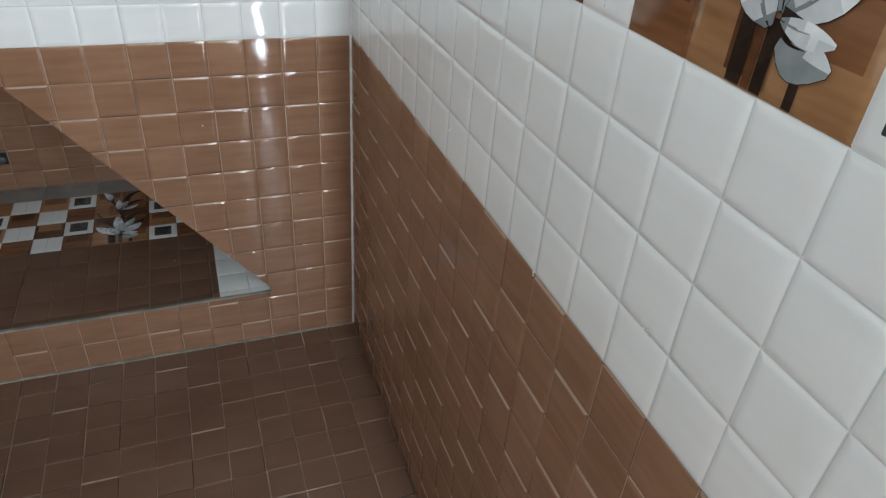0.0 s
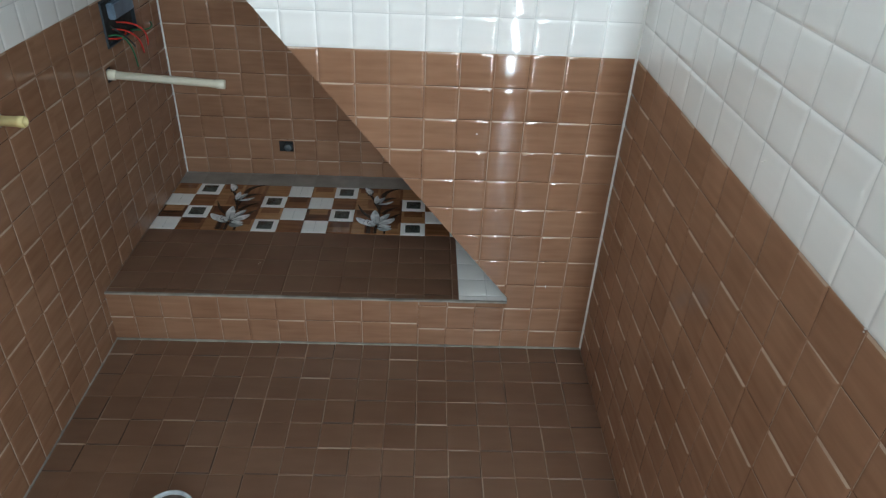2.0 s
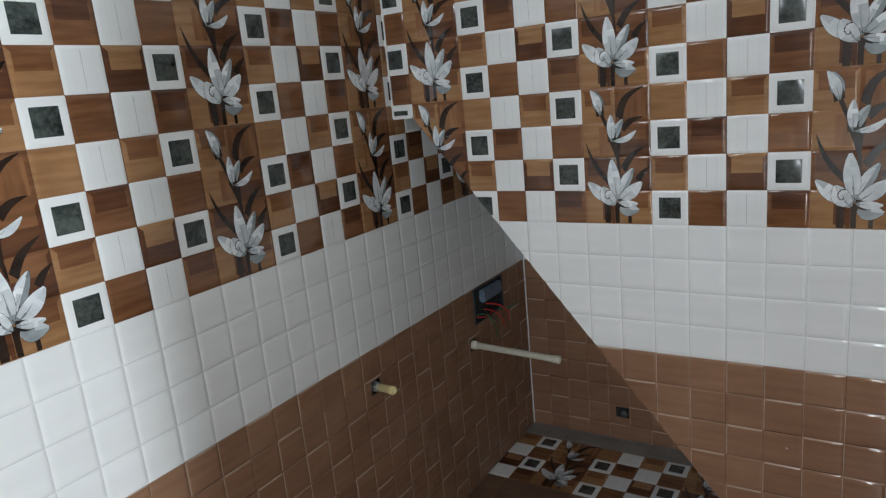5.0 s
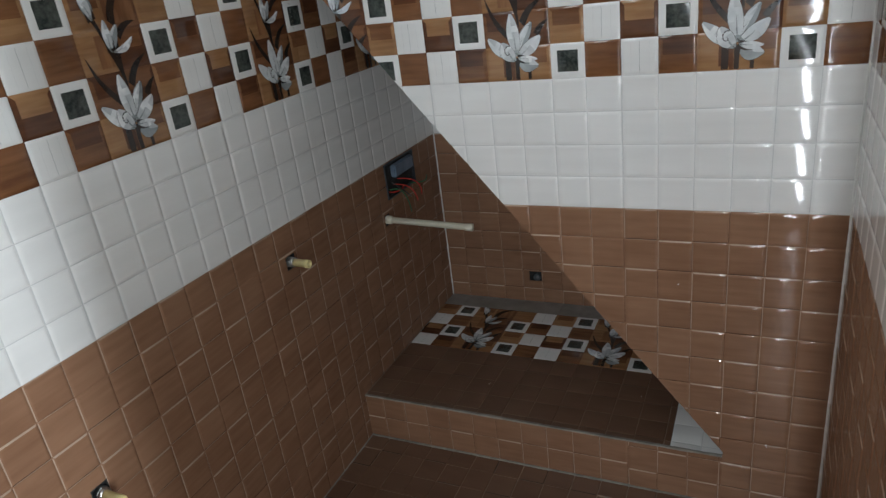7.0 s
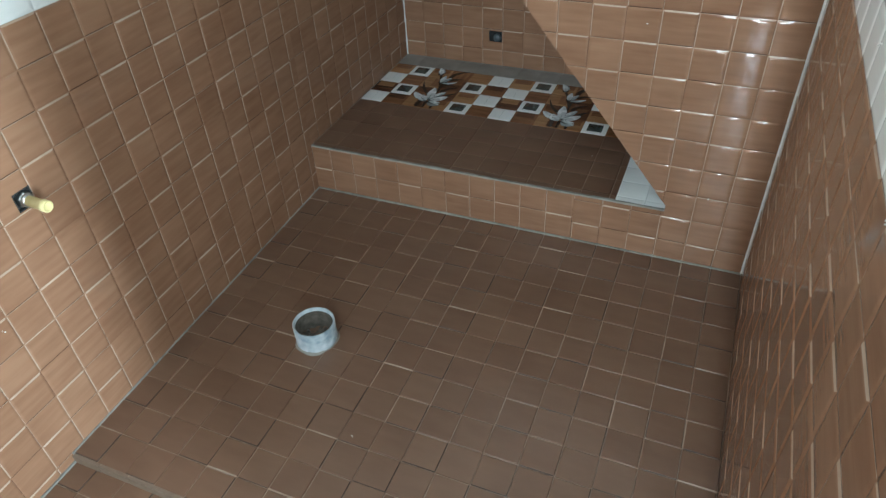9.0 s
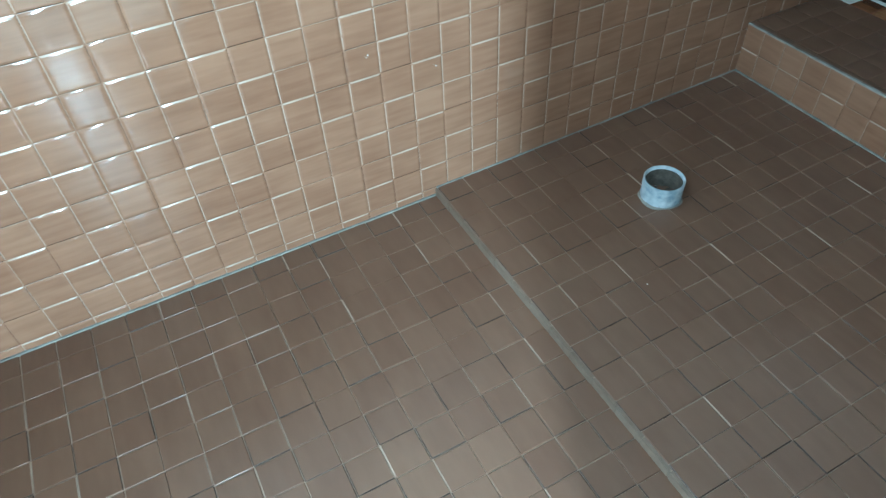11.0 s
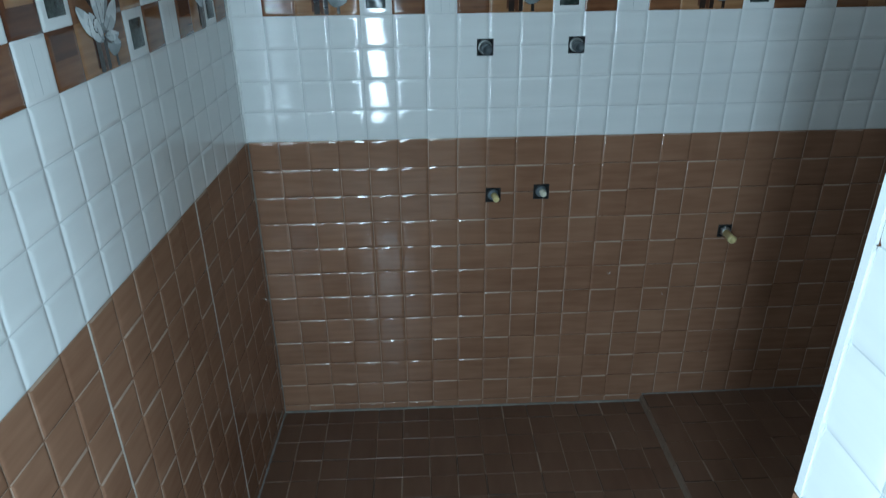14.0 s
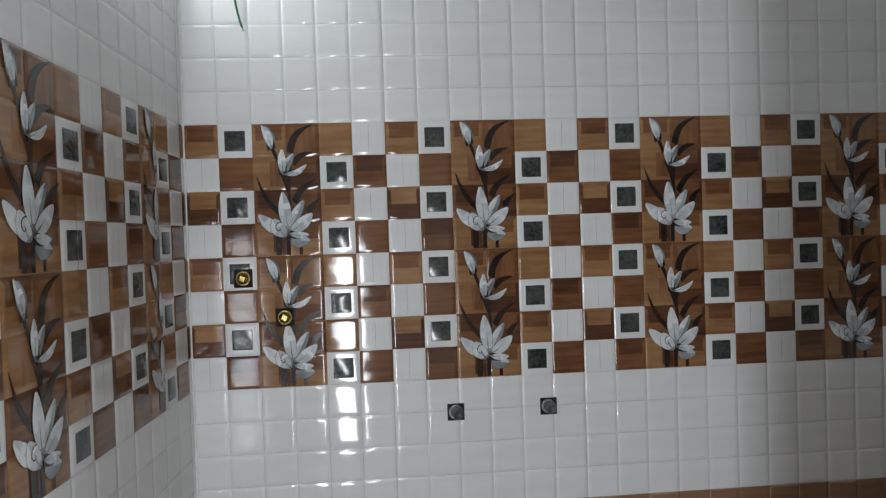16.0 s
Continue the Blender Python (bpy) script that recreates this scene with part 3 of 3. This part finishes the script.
# ---- things ----
def outlet(kind, y, z, s):
    """A cut in the tiles with a pipe end set in mortar, which is painted near-black as shade."""
    names = {"pair": "pipe_outlet", "tap": "tap_outlet", "plug": "plugged_outlet", "stub": "pipe_stub", "elbow": "brass_outlet"}
    labels = {"pair": "dark grey plugged pipe end in a square tile cut", "tap": "yellowed plastic pipe end in a dark square cut", "plug": "plugged pipe end in a dark square tile cut",
              "stub": "yellowed plastic stub pipe with steel collar in the wall", "elbow": "brass threaded elbow set in a square tile cut"}
    e = new(names[kind])
    e.location = (XL, y, z)
    tagged(e, labels[kind], "pipe outlet", "outlets on the long wall")
    bm = bmesh.new()
    box(bm, (-0.0108, -s, -s), (-0.0085, s, s))
    for lo, hi in (((-0.0085, -s, -s), (-0.001, -s + 0.0025, s)), ((-0.0085, s - 0.0025, -s), (-0.001, s, s)), ((-0.0085, -s, -s), (-0.001, s, -s + 0.0025)), ((-0.0085, -s, s - 0.0025), (-0.001, s, s))):
        box(bm, lo, hi)
    part("mortar_recess", bm, SHADED_HOLE, e, "rough mortar painted near-black as shade")
    out = pose(-0.008, 0, 0, 0, 90, 0)
    if kind == "pair":
        part("plug", lathe([(0.013, 0), (0.013, 0.020), (0.012, 0.024), (0.009, 0.025), (0.0085, 0.021)], 20, pose(-0.008, 0.001, -0.001, 0, 96, 8)), DARKPVC, e, "dark plastic plug", True)
        part("rim", lathe([(0.0155, 0), (0.0165, 0.002), (0.0165, 0.009), (0.0150, 0.010), (0.0138, 0.009)], 20, out @ pose(0, 0, 0)), CHROME, e, "thin bright rim", True)
    elif kind in ("tap", "plug"):
        part("socket", lathe([(0.014, 0), (0.0145, 0.002), (0.0145, 0.009), (0.012, 0.010)], 20, out), DARKPVC, e, "dark socket", True)
        d = 0.032 if kind == "tap" else 0.022
        part("pipe_end", lathe([(0.0085, 0), (0.0085, d), (0.0075, d + 0.001), (0.006, d), (0.006, d - 0.008)], 16, pose(-0.008, 0.001, 0.001, 0, 100, 10)), YPVC if kind == "tap" else PVC, e, "yellowed pipe end", True)
    elif kind == "stub":
        part("collar", lathe([(0.013, 0), (0.015, 0.002), (0.015, 0.012), (0.0125, 0.015)], 6, out), CHROME, e, "steel hexagon collar")
        part("ring", lathe([(0.0125, 0.013), (0.013, 0.015), (0.013, 0.019), (0.011, 0.021)], 20, out), CHROME, e, "", True)
        part("pipe_end", lathe([(0.010, 0.010), (0.010, 0.056), (0.0112, 0.057), (0.0112, 0.068), (0.0095, 0.070), (0.0075, 0.069), (0.0075, 0.058)], 18, pose(-0.008, 0, 0, 0, 90, -3)), YPVC, e, "yellowed plastic pipe", True)
    else:
        part("socket", lathe([(0.016, 0), (0.0165, 0.003), (0.0165, 0.012), (0.0135, 0.013), (0.0125, 0.009)], 20, out @ pose(0, 0, 0)), BRASS, e, "brass threaded socket", True)
        part("plug", lathe([(0.009, 0.004), (0.009, 0.018), (0.0075, 0.020)], 4, out @ pose(0, 0, 0, 0, 0, 20)), BRASS, e, "square brass plug")
    return e


for spec in OUTLETS:
    outlet(*spec)

# the waste pipe standing out of the platform
e = new("waste_pipe")
e.location = (-0.937, -0.572, 0.081)
tagged(e, "cut blue-grey waste pipe standing out of the floor tiles", "pipe")
part("pipe_wall", lathe([(0.050, -0.02), (0.050, 0.002), (0.0508, 0.058), (0.0488, 0.060), (0.0462, 0.058), (0.0455, 0.010), (0.0455, 0.0)], 40), GREYPVC, e, "cement-smeared plastic pipe", True)
# dark sleeve added to paint shade on the pipe's inner wall
part("inner_lining", lathe([(0.0453, 0.0), (0.0453, 0.050), (0.0445, 0.051), (0.0440, 0.0)], 40), MUD_SHADE, e, "dark lining that paints the shade inside the pipe", True)
bm = bmesh.new()
bmesh.ops.create_grid(bm, x_segments=22, y_segments=22, size=0.046)
for v in bm.verts:
    p = v.co.copy()
    v.co.z = 0.000 + 0.010 * noise.noise(p * 55) + 0.006 * noise.noise(p * 140)
bmesh.ops.delete(bm, geom=[v for v in bm.verts if v.co.xy.length > 0.0470], context="VERTS")
part("mud_plug", bm, MUD_SHADE, e, "dried cement and dirt inside", True)
bm = bmesh.new()
n = 40
inner = [bm.verts.new((0.0495 * math.cos(2 * math.pi * i / n), 0.0495 * math.sin(2 * math.pi * i / n), 0.005 + 0.003 * noise.noise(Vector((i * 0.7, 0, 0))))) for i in range(n)]
outer = []
for i in range(n):
    r = 0.0535 + 0.007 * noise.noise(Vector((math.cos(2 * math.pi * i / n) * 1.7, math.sin(2 * math.pi * i / n) * 1.7, 3)))
    outer.append(bm.verts.new((r * math.cos(2 * math.pi * i / n), r * math.sin(2 * math.pi * i / n), 0.0018)))
for i in range(n):
    bm.faces.new((inner[i], outer[i], outer[(i + 1) % n], inner[(i + 1) % n]))
bmesh.ops.recalc_face_normals(bm, faces=bm.faces)
part("mortar_collar", bm, BLUEGROUT, e, "ragged blue-grey mortar collar", True)

# the long ivory pipe in the alcove
e = new("long_pipe")
e.location = (XL, 0.305, 0.720)
tagged(e, "long ivory plastic pipe sticking out of the wall", "pipe")
end = Vector((0.282, 0.035, -0.028))
m = end.to_track_quat("Z", "Y").to_matrix().to_4x4()
part("pipe_wall", lathe([(0.0105, -0.008), (0.0105, 0.262), (0.0125, 0.264), (0.0125, 0.284), (0.0112, 0.286), (0.0090, 0.285), (0.0088, 0.262)], 22, m), PVC, e, "ivory plastic pipe", True)
part("coupling", lathe([(0.0125, -0.006), (0.014, -0.004), (0.014, 0.012), (0.0125, 0.014)], 22, m), PVC, e, "short collar at the wall", True)
part("mortar_recess", box(bmesh.new(), (-0.0085, -0.022, -0.022), (-0.0068, 0.022, 0.022)), SHADED_HOLE, e, "mortar around it, painted near-black as shade")

# electric box with loose wires
e = new("switch_box")
e.location = (XL, 0.425, 0.838)
tagged(e, "open recessed blue-grey switch box with loose wires", "switch box")
bm = bmesh.new()
W2, H2 = 0.100, 0.058
box(bm, (-0.0085, -W2, -H2), (-0.006, W2, H2))
for lo, hi in (((-0.006, -W2, -H2), (0.004, -W2 + 0.004, H2)), ((-0.006, W2 - 0.004, -H2), (0.004, W2, H2)), ((-0.006, -W2, -H2), (0.004, W2, -H2 + 0.004)), ((-0.006, -W2, H2 - 0.004), (0.004, W2, H2))):
    box(bm, lo, hi)
part("box_shell", bm, BOXBLUE, e, "blue-grey plastic box")
part("dark_inside", box(bmesh.new(), (-0.0055, -W2 + 0.006, -H2 + 0.006), (-0.005, W2 - 0.006, H2 - 0.006)), SHADED_HOLE, e, "inside of the box, painted near-black as shade")
part("module", box(bmesh.new(), (-0.004, -0.055, 0.004), (0.016, 0.075, 0.046), 0.004), MODULE, e, "blue-grey module")
for mt, a, b, c in ((RED, (0.0, -0.05, -0.02), (0.05, 0.0, -0.03), (0.035, 0.035, -0.105)), (RED, (0.0, -0.02, -0.01), (0.06, 0.04, -0.02), (0.04, 0.06, -0.09)),
                    (GREEN, (0.0, -0.08, -0.03), (0.04, -0.04, -0.02), (0.03, -0.01, -0.13)), (GREEN, (0.0, 0.06, -0.05), (0.06, 0.09, -0.06), (0.03, 0.13, -0.045)), (BLACKW, (0.0, -0.06, -0.01), (0.05, -0.05, -0.05), (0.02, 0.02, -0.085)),
                    (RED, (0.0, -0.085, -0.035), (0.03, -0.06, -0.045), (0.02, -0.02, -0.035))):
    part("wire", tube(bend(a, b, c, 10), 0.0022), mt, e, "", True)

# cut hole low in the alcove's back wall
e = new("wall_hole")
HX, HZ = -0.915, 0.350
e.location = (HX, YB, HZ)
tagged(e, "small dark square cut in the alcove's back wall", "pipe outlet")
part("mortar_recess", box(bmesh.new(), (-0.026, 0.0085, -0.022), (0.026, 0.0105, 0.022)), SHADED_HOLE, e, "mortar painted near-black as shade")
part("plug", lathe([(0.013, 0), (0.013, 0.010), (0.011, 0.012)], 18, pose(0.006, 0.008, -0.004, 90, 0, 0)), DARKPVC, e, "dark pipe end", True)

# green wire high on the long wall
e = new("hanging_wire")
e.location = (XL, -1.995, 2.01)
tagged(e, "thin green wire hanging from a hole high on the wall", "wire")
part("wire", tube(bend((-0.002, -0.008, 0.22), (0.035, -0.022, 0.10), (0.012, 0.004, 0.004), 14), 0.0024), GREEN, e, "", True)
part("bare_end", tube([(0.012, 0.004, 0.006), (0.011, 0.006, -0.004)], 0.0013), CHROME, e, "bare wire end", True)


def strip(name, lo, hi, material, label, wob=0.0010):
    """A hand-smeared joint filling along one axis, slightly uneven."""
    bm = bmesh.new()
    size = [hi[i] - lo[i] for i in range(3)]
    ax = size.index(max(size))
    n = max(6, int(size[ax] / 0.02))
    rows = []
    o1, o2 = [i for i in range(3) if i != ax]
    for k in range(n + 1):
        ring = []
        for a, b in ((0, 0), (1, 0), (1, 1), (0, 1)):
            p = [0, 0, 0]
            p[ax] = lo[ax] + size[ax] * k / n
            p[o1] = lo[o1] + size[o1] * a
            p[o2] = lo[o2] + size[o2] * b
            q = Vector(p)
            q[o1] += wob * noise.noise(q * 31 + Vector((a, b, 0)))
            q[o2] += wob * noise.noise(q * 27 + Vector((b, a, 5)))
            ring.append(bm.verts.new(q))
        rows.append(ring)
    for r1, r2 in zip(rows, rows[1:]):
        for i in range(4):
            bm.faces.new((r1[i], r1[(i + 1) % 4], r2[(i + 1) % 4], r2[i]))
    bm.faces.new(rows[0][::-1])
    bm.faces.new(rows[-1])
    bmesh.ops.recalc_face_normals(bm, faces=bm.faces)
    return structure(name, bm, material, label, "joint filling")


strip("trim_corner", (-0.0035, -0.0035, ZP), (0.004, 0.004, 0.90), GROUT, "bright white grout line in the brown tiled corner")
strip("trim_corner", (-0.0030, -0.0030, 0.901), (0.004, 0.004, ZC - 0.01), GROUT, "white grout line in the white tiled corner", 0.0006)
strip("trim_corner", (XL - 0.003, YB - 0.003, ZL), (XL + 0.0035, YB + 0.004, 0.90), GROUT, "bright white grout line in the alcove corner")
strip("trim_corner", (XL - 0.003, -0.0035, TOPZ), (XL + 0.0035, 0.004, ZC - 0.01), GROUT, "white grout line in the upper corner")
strip("trim_corner", (XL - 0.004, YN - 0.005, 0.9), (XL + 0.003, YN + 0.003, ZC - 0.01), GROUT, "pale grout line in the white tiled corner", 0.0006)
strip("trim_corner", (XL - 0.004, YN - 0.005, ZF), (XL + 0.003, YN + 0.003, 0.9), STEPMORTAR, "brown-grey grout line in the brown tiled corner", 0.0006)
strip("trim_jamb", (-0.0010, YJ - 0.0010, ZF), (0.007, YJ + 0.007, 0.974), BROWN, "rounded brown tile edge at the doorway corner", 0.0004)
strip("trim_jamb", (-0.0010, YJ - 0.0010, 0.976), (0.007, YJ + 0.007, 2.1), WHITE, "rounded white tile edge at the doorway corner", 0.0004)
strip("trim_floor", (XL + 0.001, -0.004, ZP - 0.002), (0.0, 0.003, ZP + 0.004), BLUEGROUT, "grey grout along the foot of the ledge")
strip("trim_floor", (XL - 0.003, YN, ZF - 0.002), (XL + 0.004, YS - 0.002, ZF + 0.005), BLUEGROUT, "blue-grey grout along the wall foot")
FALL = Matrix.Translation((0, 0, ZP)) @ Matrix.Rotation(math.atan2(ZP - ZS, -YS), 4, "X")
ob = strip("trim_floor", (XL - 0.003, YS, -0.002), (XL + 0.003, 0, 0.003), BLUEGROUT, "blue-grey grout along the wall foot")
ob.matrix_world = FALL
near_trim = strip("trim_floor", (0, -0.002, ZF - 0.002), (1.3, 0.004, ZF + 0.004), BLUEGROUT, "blue-grey grout along the wall foot")
near_trim.matrix_world = Matrix.Translation(NO) @ Matrix.Rotation(-SKEW, 4, "Z")
for d in (0.396, 0.847):
    ob = strip("trim_joint", (d - 0.0009, -0.004, ZF), (d + 0.0009, 0.0003, 0.9), PALEJOINT, "bright white grout joint between the brown wall tiles", 0.0004)
    ob.matrix_world = Matrix.Translation(NO) @ Matrix.Rotation(-SKEW, 4, "Z")
strip("trim_ledge", (XL, -0.002, ZL - 0.004), (TIPX, 0.006, ZL + 0.0005), BLUEGROUT, "grey cement edge along the ledge")
strip("trim_step", (XL, YS - 0.001, ZF - 0.002), (0.0, YS + 0.006, ZS - 0.003), FLOOR_JOINT_LIT_EDGE, "pale joints in the face of the low floor step", 0.0004)
strip("trim_slope", (XL, -0.002, TOPZ - 0.002), (TOPX, 0.006, TOPZ + 0.006), GROUT, "grout at the head of the slope")

# dried grout specks and chips left on the tiles
bm = bmesh.new()
rng = random.Random(5)
SPECKS = [(-0.001, -0.904, 0.900), (-0.001, -0.62, 0.955), (-0.001, -1.10, 0.98), (XL + 0.001, -1.18, 0.50), (XL + 0.001, -1.02, 0.43), (XL + 0.001, -1.86, 1.27), (-0.33, -0.001, 0.72), (-0.12, -0.001, 0.30),
          (-0.72, -0.80, ZP + 0.001), (-0.45, 0.20, ZL + 0.001), (-0.9, 0.15, ZL + 0.001)]
for x, y, z in SPECKS:
    for _ in range(3):
        c = Vector((x, y, z)) + Vector([rng.uniform(-0.004, 0.004) for _ in range(3)]) * 0.8
        bmesh.ops.create_icosphere(bm, subdivisions=1, radius=rng.uniform(0.0008, 0.0017), matrix=Matrix.Translation(c))
tagged(part("grout_specks", bm, GROUT), "scattered dried white grout specks on tiles", "specks", kind="stuff")

# ---- tile pieces ----
holes_left = [(y - s - YN, z - s, y + s - YN, z + s) for _, y, z, s in OUTLETS]
holes_left += [(0.425 - 0.100 - YN, 0.838 - 0.058, 0.425 + 0.100 - YN, 0.838 + 0.058), (0.305 - 0.020 - YN, 0.720 - 0.020, 0.305 + 0.020 - YN, 0.720 + 0.020)]
clad(wall_left, (XL, YN, 0), (0, 1, 0), 0.0, (0, ZF, -YN, ZC), holes=holes_left)
clad(wall_left, (XL, YN, 0), (0, 1, 0), 0.0, (-YN, ZL, YB - YN, 1.60), holes=holes_left)
slope_n = Vector((SLOPE, 1)).normalized()
clad(wall_far, (0, 0, 0), (1, 0, 0), 0.0, (TOPX, TIPZ, 0, ZC), cuts=[((TIPX, TIPZ), slope_n)])
clad(wall_far, (0, 0, 0), (1, 0, 0), 0.0, (XL, TOPZ, TOPX, ZC))
clad(wall_far, (0, 0, 0), (1, 0, 0), 0.0, (-TW, ZP, TIPX, ZL - 0.003))
clad(wall_far, (0, 0, 0), (1, 0, 0), 0.0, (TIPX, ZP, 0, TIPZ))
clad(ledge, (0, 0, 0), (1, 0, 0), -TW, (XL, ZP, -TW, ZL - 0.003), bands=[(ZL - 0.003 - 2 * CELL, "brown")])
clad(wall_right, (0, 0, 0), (0, -1, 0), 0.0, (0, ZF, 1.05, ZC), bands=SIDE)
clad(wall_right, (0, 0, 0), (0, -1, 0), 0.0, (1.05, ZF, -YJ, ZC), bands=SIDE)
JAMB = [(z + 0.075, k) for z, k in SIDE]
clad(wall_right, (0, YJ, 0), (1, 0, 0), 0.0, (0, ZF, 0.12, ZC), bands=JAMB)
for span in ((-0.17, ZF, 0, 2.13), (-0.17, 2.47, -0.06, ZC), (-0.06, 2.13, 0, ZC)):
    clad(wall_near, NO, NU, -0.47, span, bands=SIDE)
for v0, v1 in ((ZF, 2.13), (2.47, ZC)):
    clad(wall_near, NO, NU, -0.395, (-0.395, v0, -0.17, v1), bands=SIDE)
for span in ((-0.50, ZF, -0.395, 2.13), (-0.50, 2.47, -0.395, ZC), (-1.246, ZF, -0.50, ZC), (-1.332, ZF, -1.246, 0.12), (-1.332, 1.95, -1.246, ZC), (-WLEN, ZF, -1.332, ZC)):
    clad(wall_near, NO, NU, -0.395 - 4 * TW, span, bands=SIDE)
BACKBANDS = [(0.0, "brown"), (0.3, "brown"), (0.6, "brown"), (0.9, "white"), (1.2, "white"), (1.5, "white")]
clad(wall_alcove, (XL, YB, 0), (1, 0, 0), 0.0, (0, ZL, -XL, 1.60), bands=BACKBANDS, holes=[(HX - 0.024 - XL, HZ - 0.020, HX + 0.024 - XL, HZ + 0.020)])
clad(ledge, (XL, 0, ZL), (1, 0, 0), 0.0, (0, 0.006, -0.345 - XL, YB), bands=[(-0.275, "brown_low"), (0.025, "brown_low"), (0.325, "decor"), (0.625, "grey_low")], v=(0, 1, 0))
clad(ledge, (XL, 0, ZL), (1, 0, 0), -0.345 - XL, (-0.345 - XL, 0.006, 0.01 - XL, YB), bands=[(-0.275, "white_low"), (0.025, "white_low"), (0.325, "white_low"), (0.625, "white_low")], v=(0, 1, 0))

# floor tiles: blocks of four by four uneven squares
def floor_cell(bm, x, y, rng, i, j):
    """A floor square whose four edges are chamfered or flush by chance, with light and shade painted on them by side.
    """
    e = [0.0026 if rng.random() < 0.72 else 0.0009 for _ in range(4)]
    sign = 1 if (i + j) % 2 else -1
    tx, ty, dz = sign * rng.uniform(0.0, 0.008), -sign * rng.uniform(0.0, 0.008), rng.uniform(-0.0005, 0.0005)
    rows = []
    for f, drop in ((0.25, -0.0020), (0.6, -0.0006), (1.0, 0.0)):
        a, b, c, d = (k * f for k in e)
        ring = []
        for px, py in ((x + a, y + b), (x + CELL - c, y + b), (x + CELL - c, y + CELL - d), (x + a, y + CELL - d)):
            z = drop if drop < -0.001 else drop + dz + tx * (px - x - CELL / 2) + ty * (py - y - CELL / 2)
            ring.append(bm.verts.new((px, py, z)))
        rows.append(ring)
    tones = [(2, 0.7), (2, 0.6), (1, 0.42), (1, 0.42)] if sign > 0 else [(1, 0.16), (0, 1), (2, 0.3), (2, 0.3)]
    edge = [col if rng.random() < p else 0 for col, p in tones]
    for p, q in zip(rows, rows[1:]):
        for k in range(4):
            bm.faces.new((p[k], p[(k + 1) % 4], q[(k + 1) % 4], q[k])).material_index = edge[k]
    bm.faces.new(rows[-1])


def floor_tile(seed, w=CELL * 4, cuts=()):
    rng = random.Random(seed)
    bm = bmesh.new()
    box(bm, (0.0001, 0.0001, -0.0075), (w - 0.0001, w - 0.0001, -0.0020))
    for f in bm.faces:
        f.material_index = 1
    for i in range(4):
        for j in range(4):
            floor_cell(bm, i * CELL, j * CELL, rng, i, j)
    for p, q in cuts:
        bmesh.ops.bisect_plane(bm, geom=bm.verts[:] + bm.edges[:] + bm.faces[:], plane_co=p, plane_no=q, clear_inner=True)
    return bm


FLOORS = [mesh_of("floor_tile", floor_tile(s), [FLOOR, FLOOR_JOINT_LIT_EDGE, FLOOR_SHADED_EDGE]) for s in range(6)]


def pave(parent, z, x0, x1, y0, y1, px, py, tilted=None):
    w = CELL * 4
    i0, i1 = math.floor((x0 - px) / w), math.ceil((x1 - px) / w)
    j0, j1 = math.floor((y0 - py) / w), math.ceil((y1 - py) / w)
    for i in range(i0, i1):
        for j in range(j0, j1):
            a, b = px + i * w, py + j * w
            cuts = []
            if a < x0 - 0.001:
                cuts.append(((x0 - a, 0, 0), (1, 0, 0)))
            if a + w > x1 + 0.001:
                cuts.append(((x1 - a, 0, 0), (-1, 0, 0)))
            if b < y0 - 0.001:
                cuts.append(((0, y0 - b, 0), (0, 1, 0)))
            if b + w > y1 + 0.001:
                cuts.append(((0, y1 - b, 0), (0, -1, 0)))
            s = random.randrange(6)
            if cuts:
                bm = floor_tile(s, cuts=cuts)
                if not bm.faces:
                    bm.free()
                    continue
                me = mesh_of("floor_tile_cut", bm, [FLOOR, FLOOR_JOINT_LIT_EDGE, FLOOR_SHADED_EDGE])
            else:
                me = FLOORS[s]
            ob = new("floor_tile", me)
            ob.parent = parent
            ob.matrix_world = (tilted or Matrix.Identity(4)) @ Matrix.Translation((a, b, z))


pave(floor, ZF, XL, 0.0, YN - 0.055, YS - 0.004, -0.604, -1.846)
pave(floor, ZF, 0.0, 0.12, YN - 0.055, YJ, -0.604, -1.846)
pave(platform, 0.0, XL, 0.0, YS + 0.002, 0.0, -0.600, YS + 0.002, FALL)

# the face of the low step, pieced from cut floor tiles
rng = random.Random(9)
x = XL + 0.001
while x < -0.002:
    w = min(CELL, -0.001 - x)
    piece = box(bmesh.new(), (0.0005, -0.005, ZF - 0.002), (w - 0.0007, 0.004, ZS - 0.0015 + rng.uniform(-0.0006, 0.0006)), 0.0012)
    ob = part("step_tile", piece, LIT_STEPFACE, platform)
    ob.location = (x, YS + rng.uniform(-0.0006, 0.0006), 0)
    x += CELL
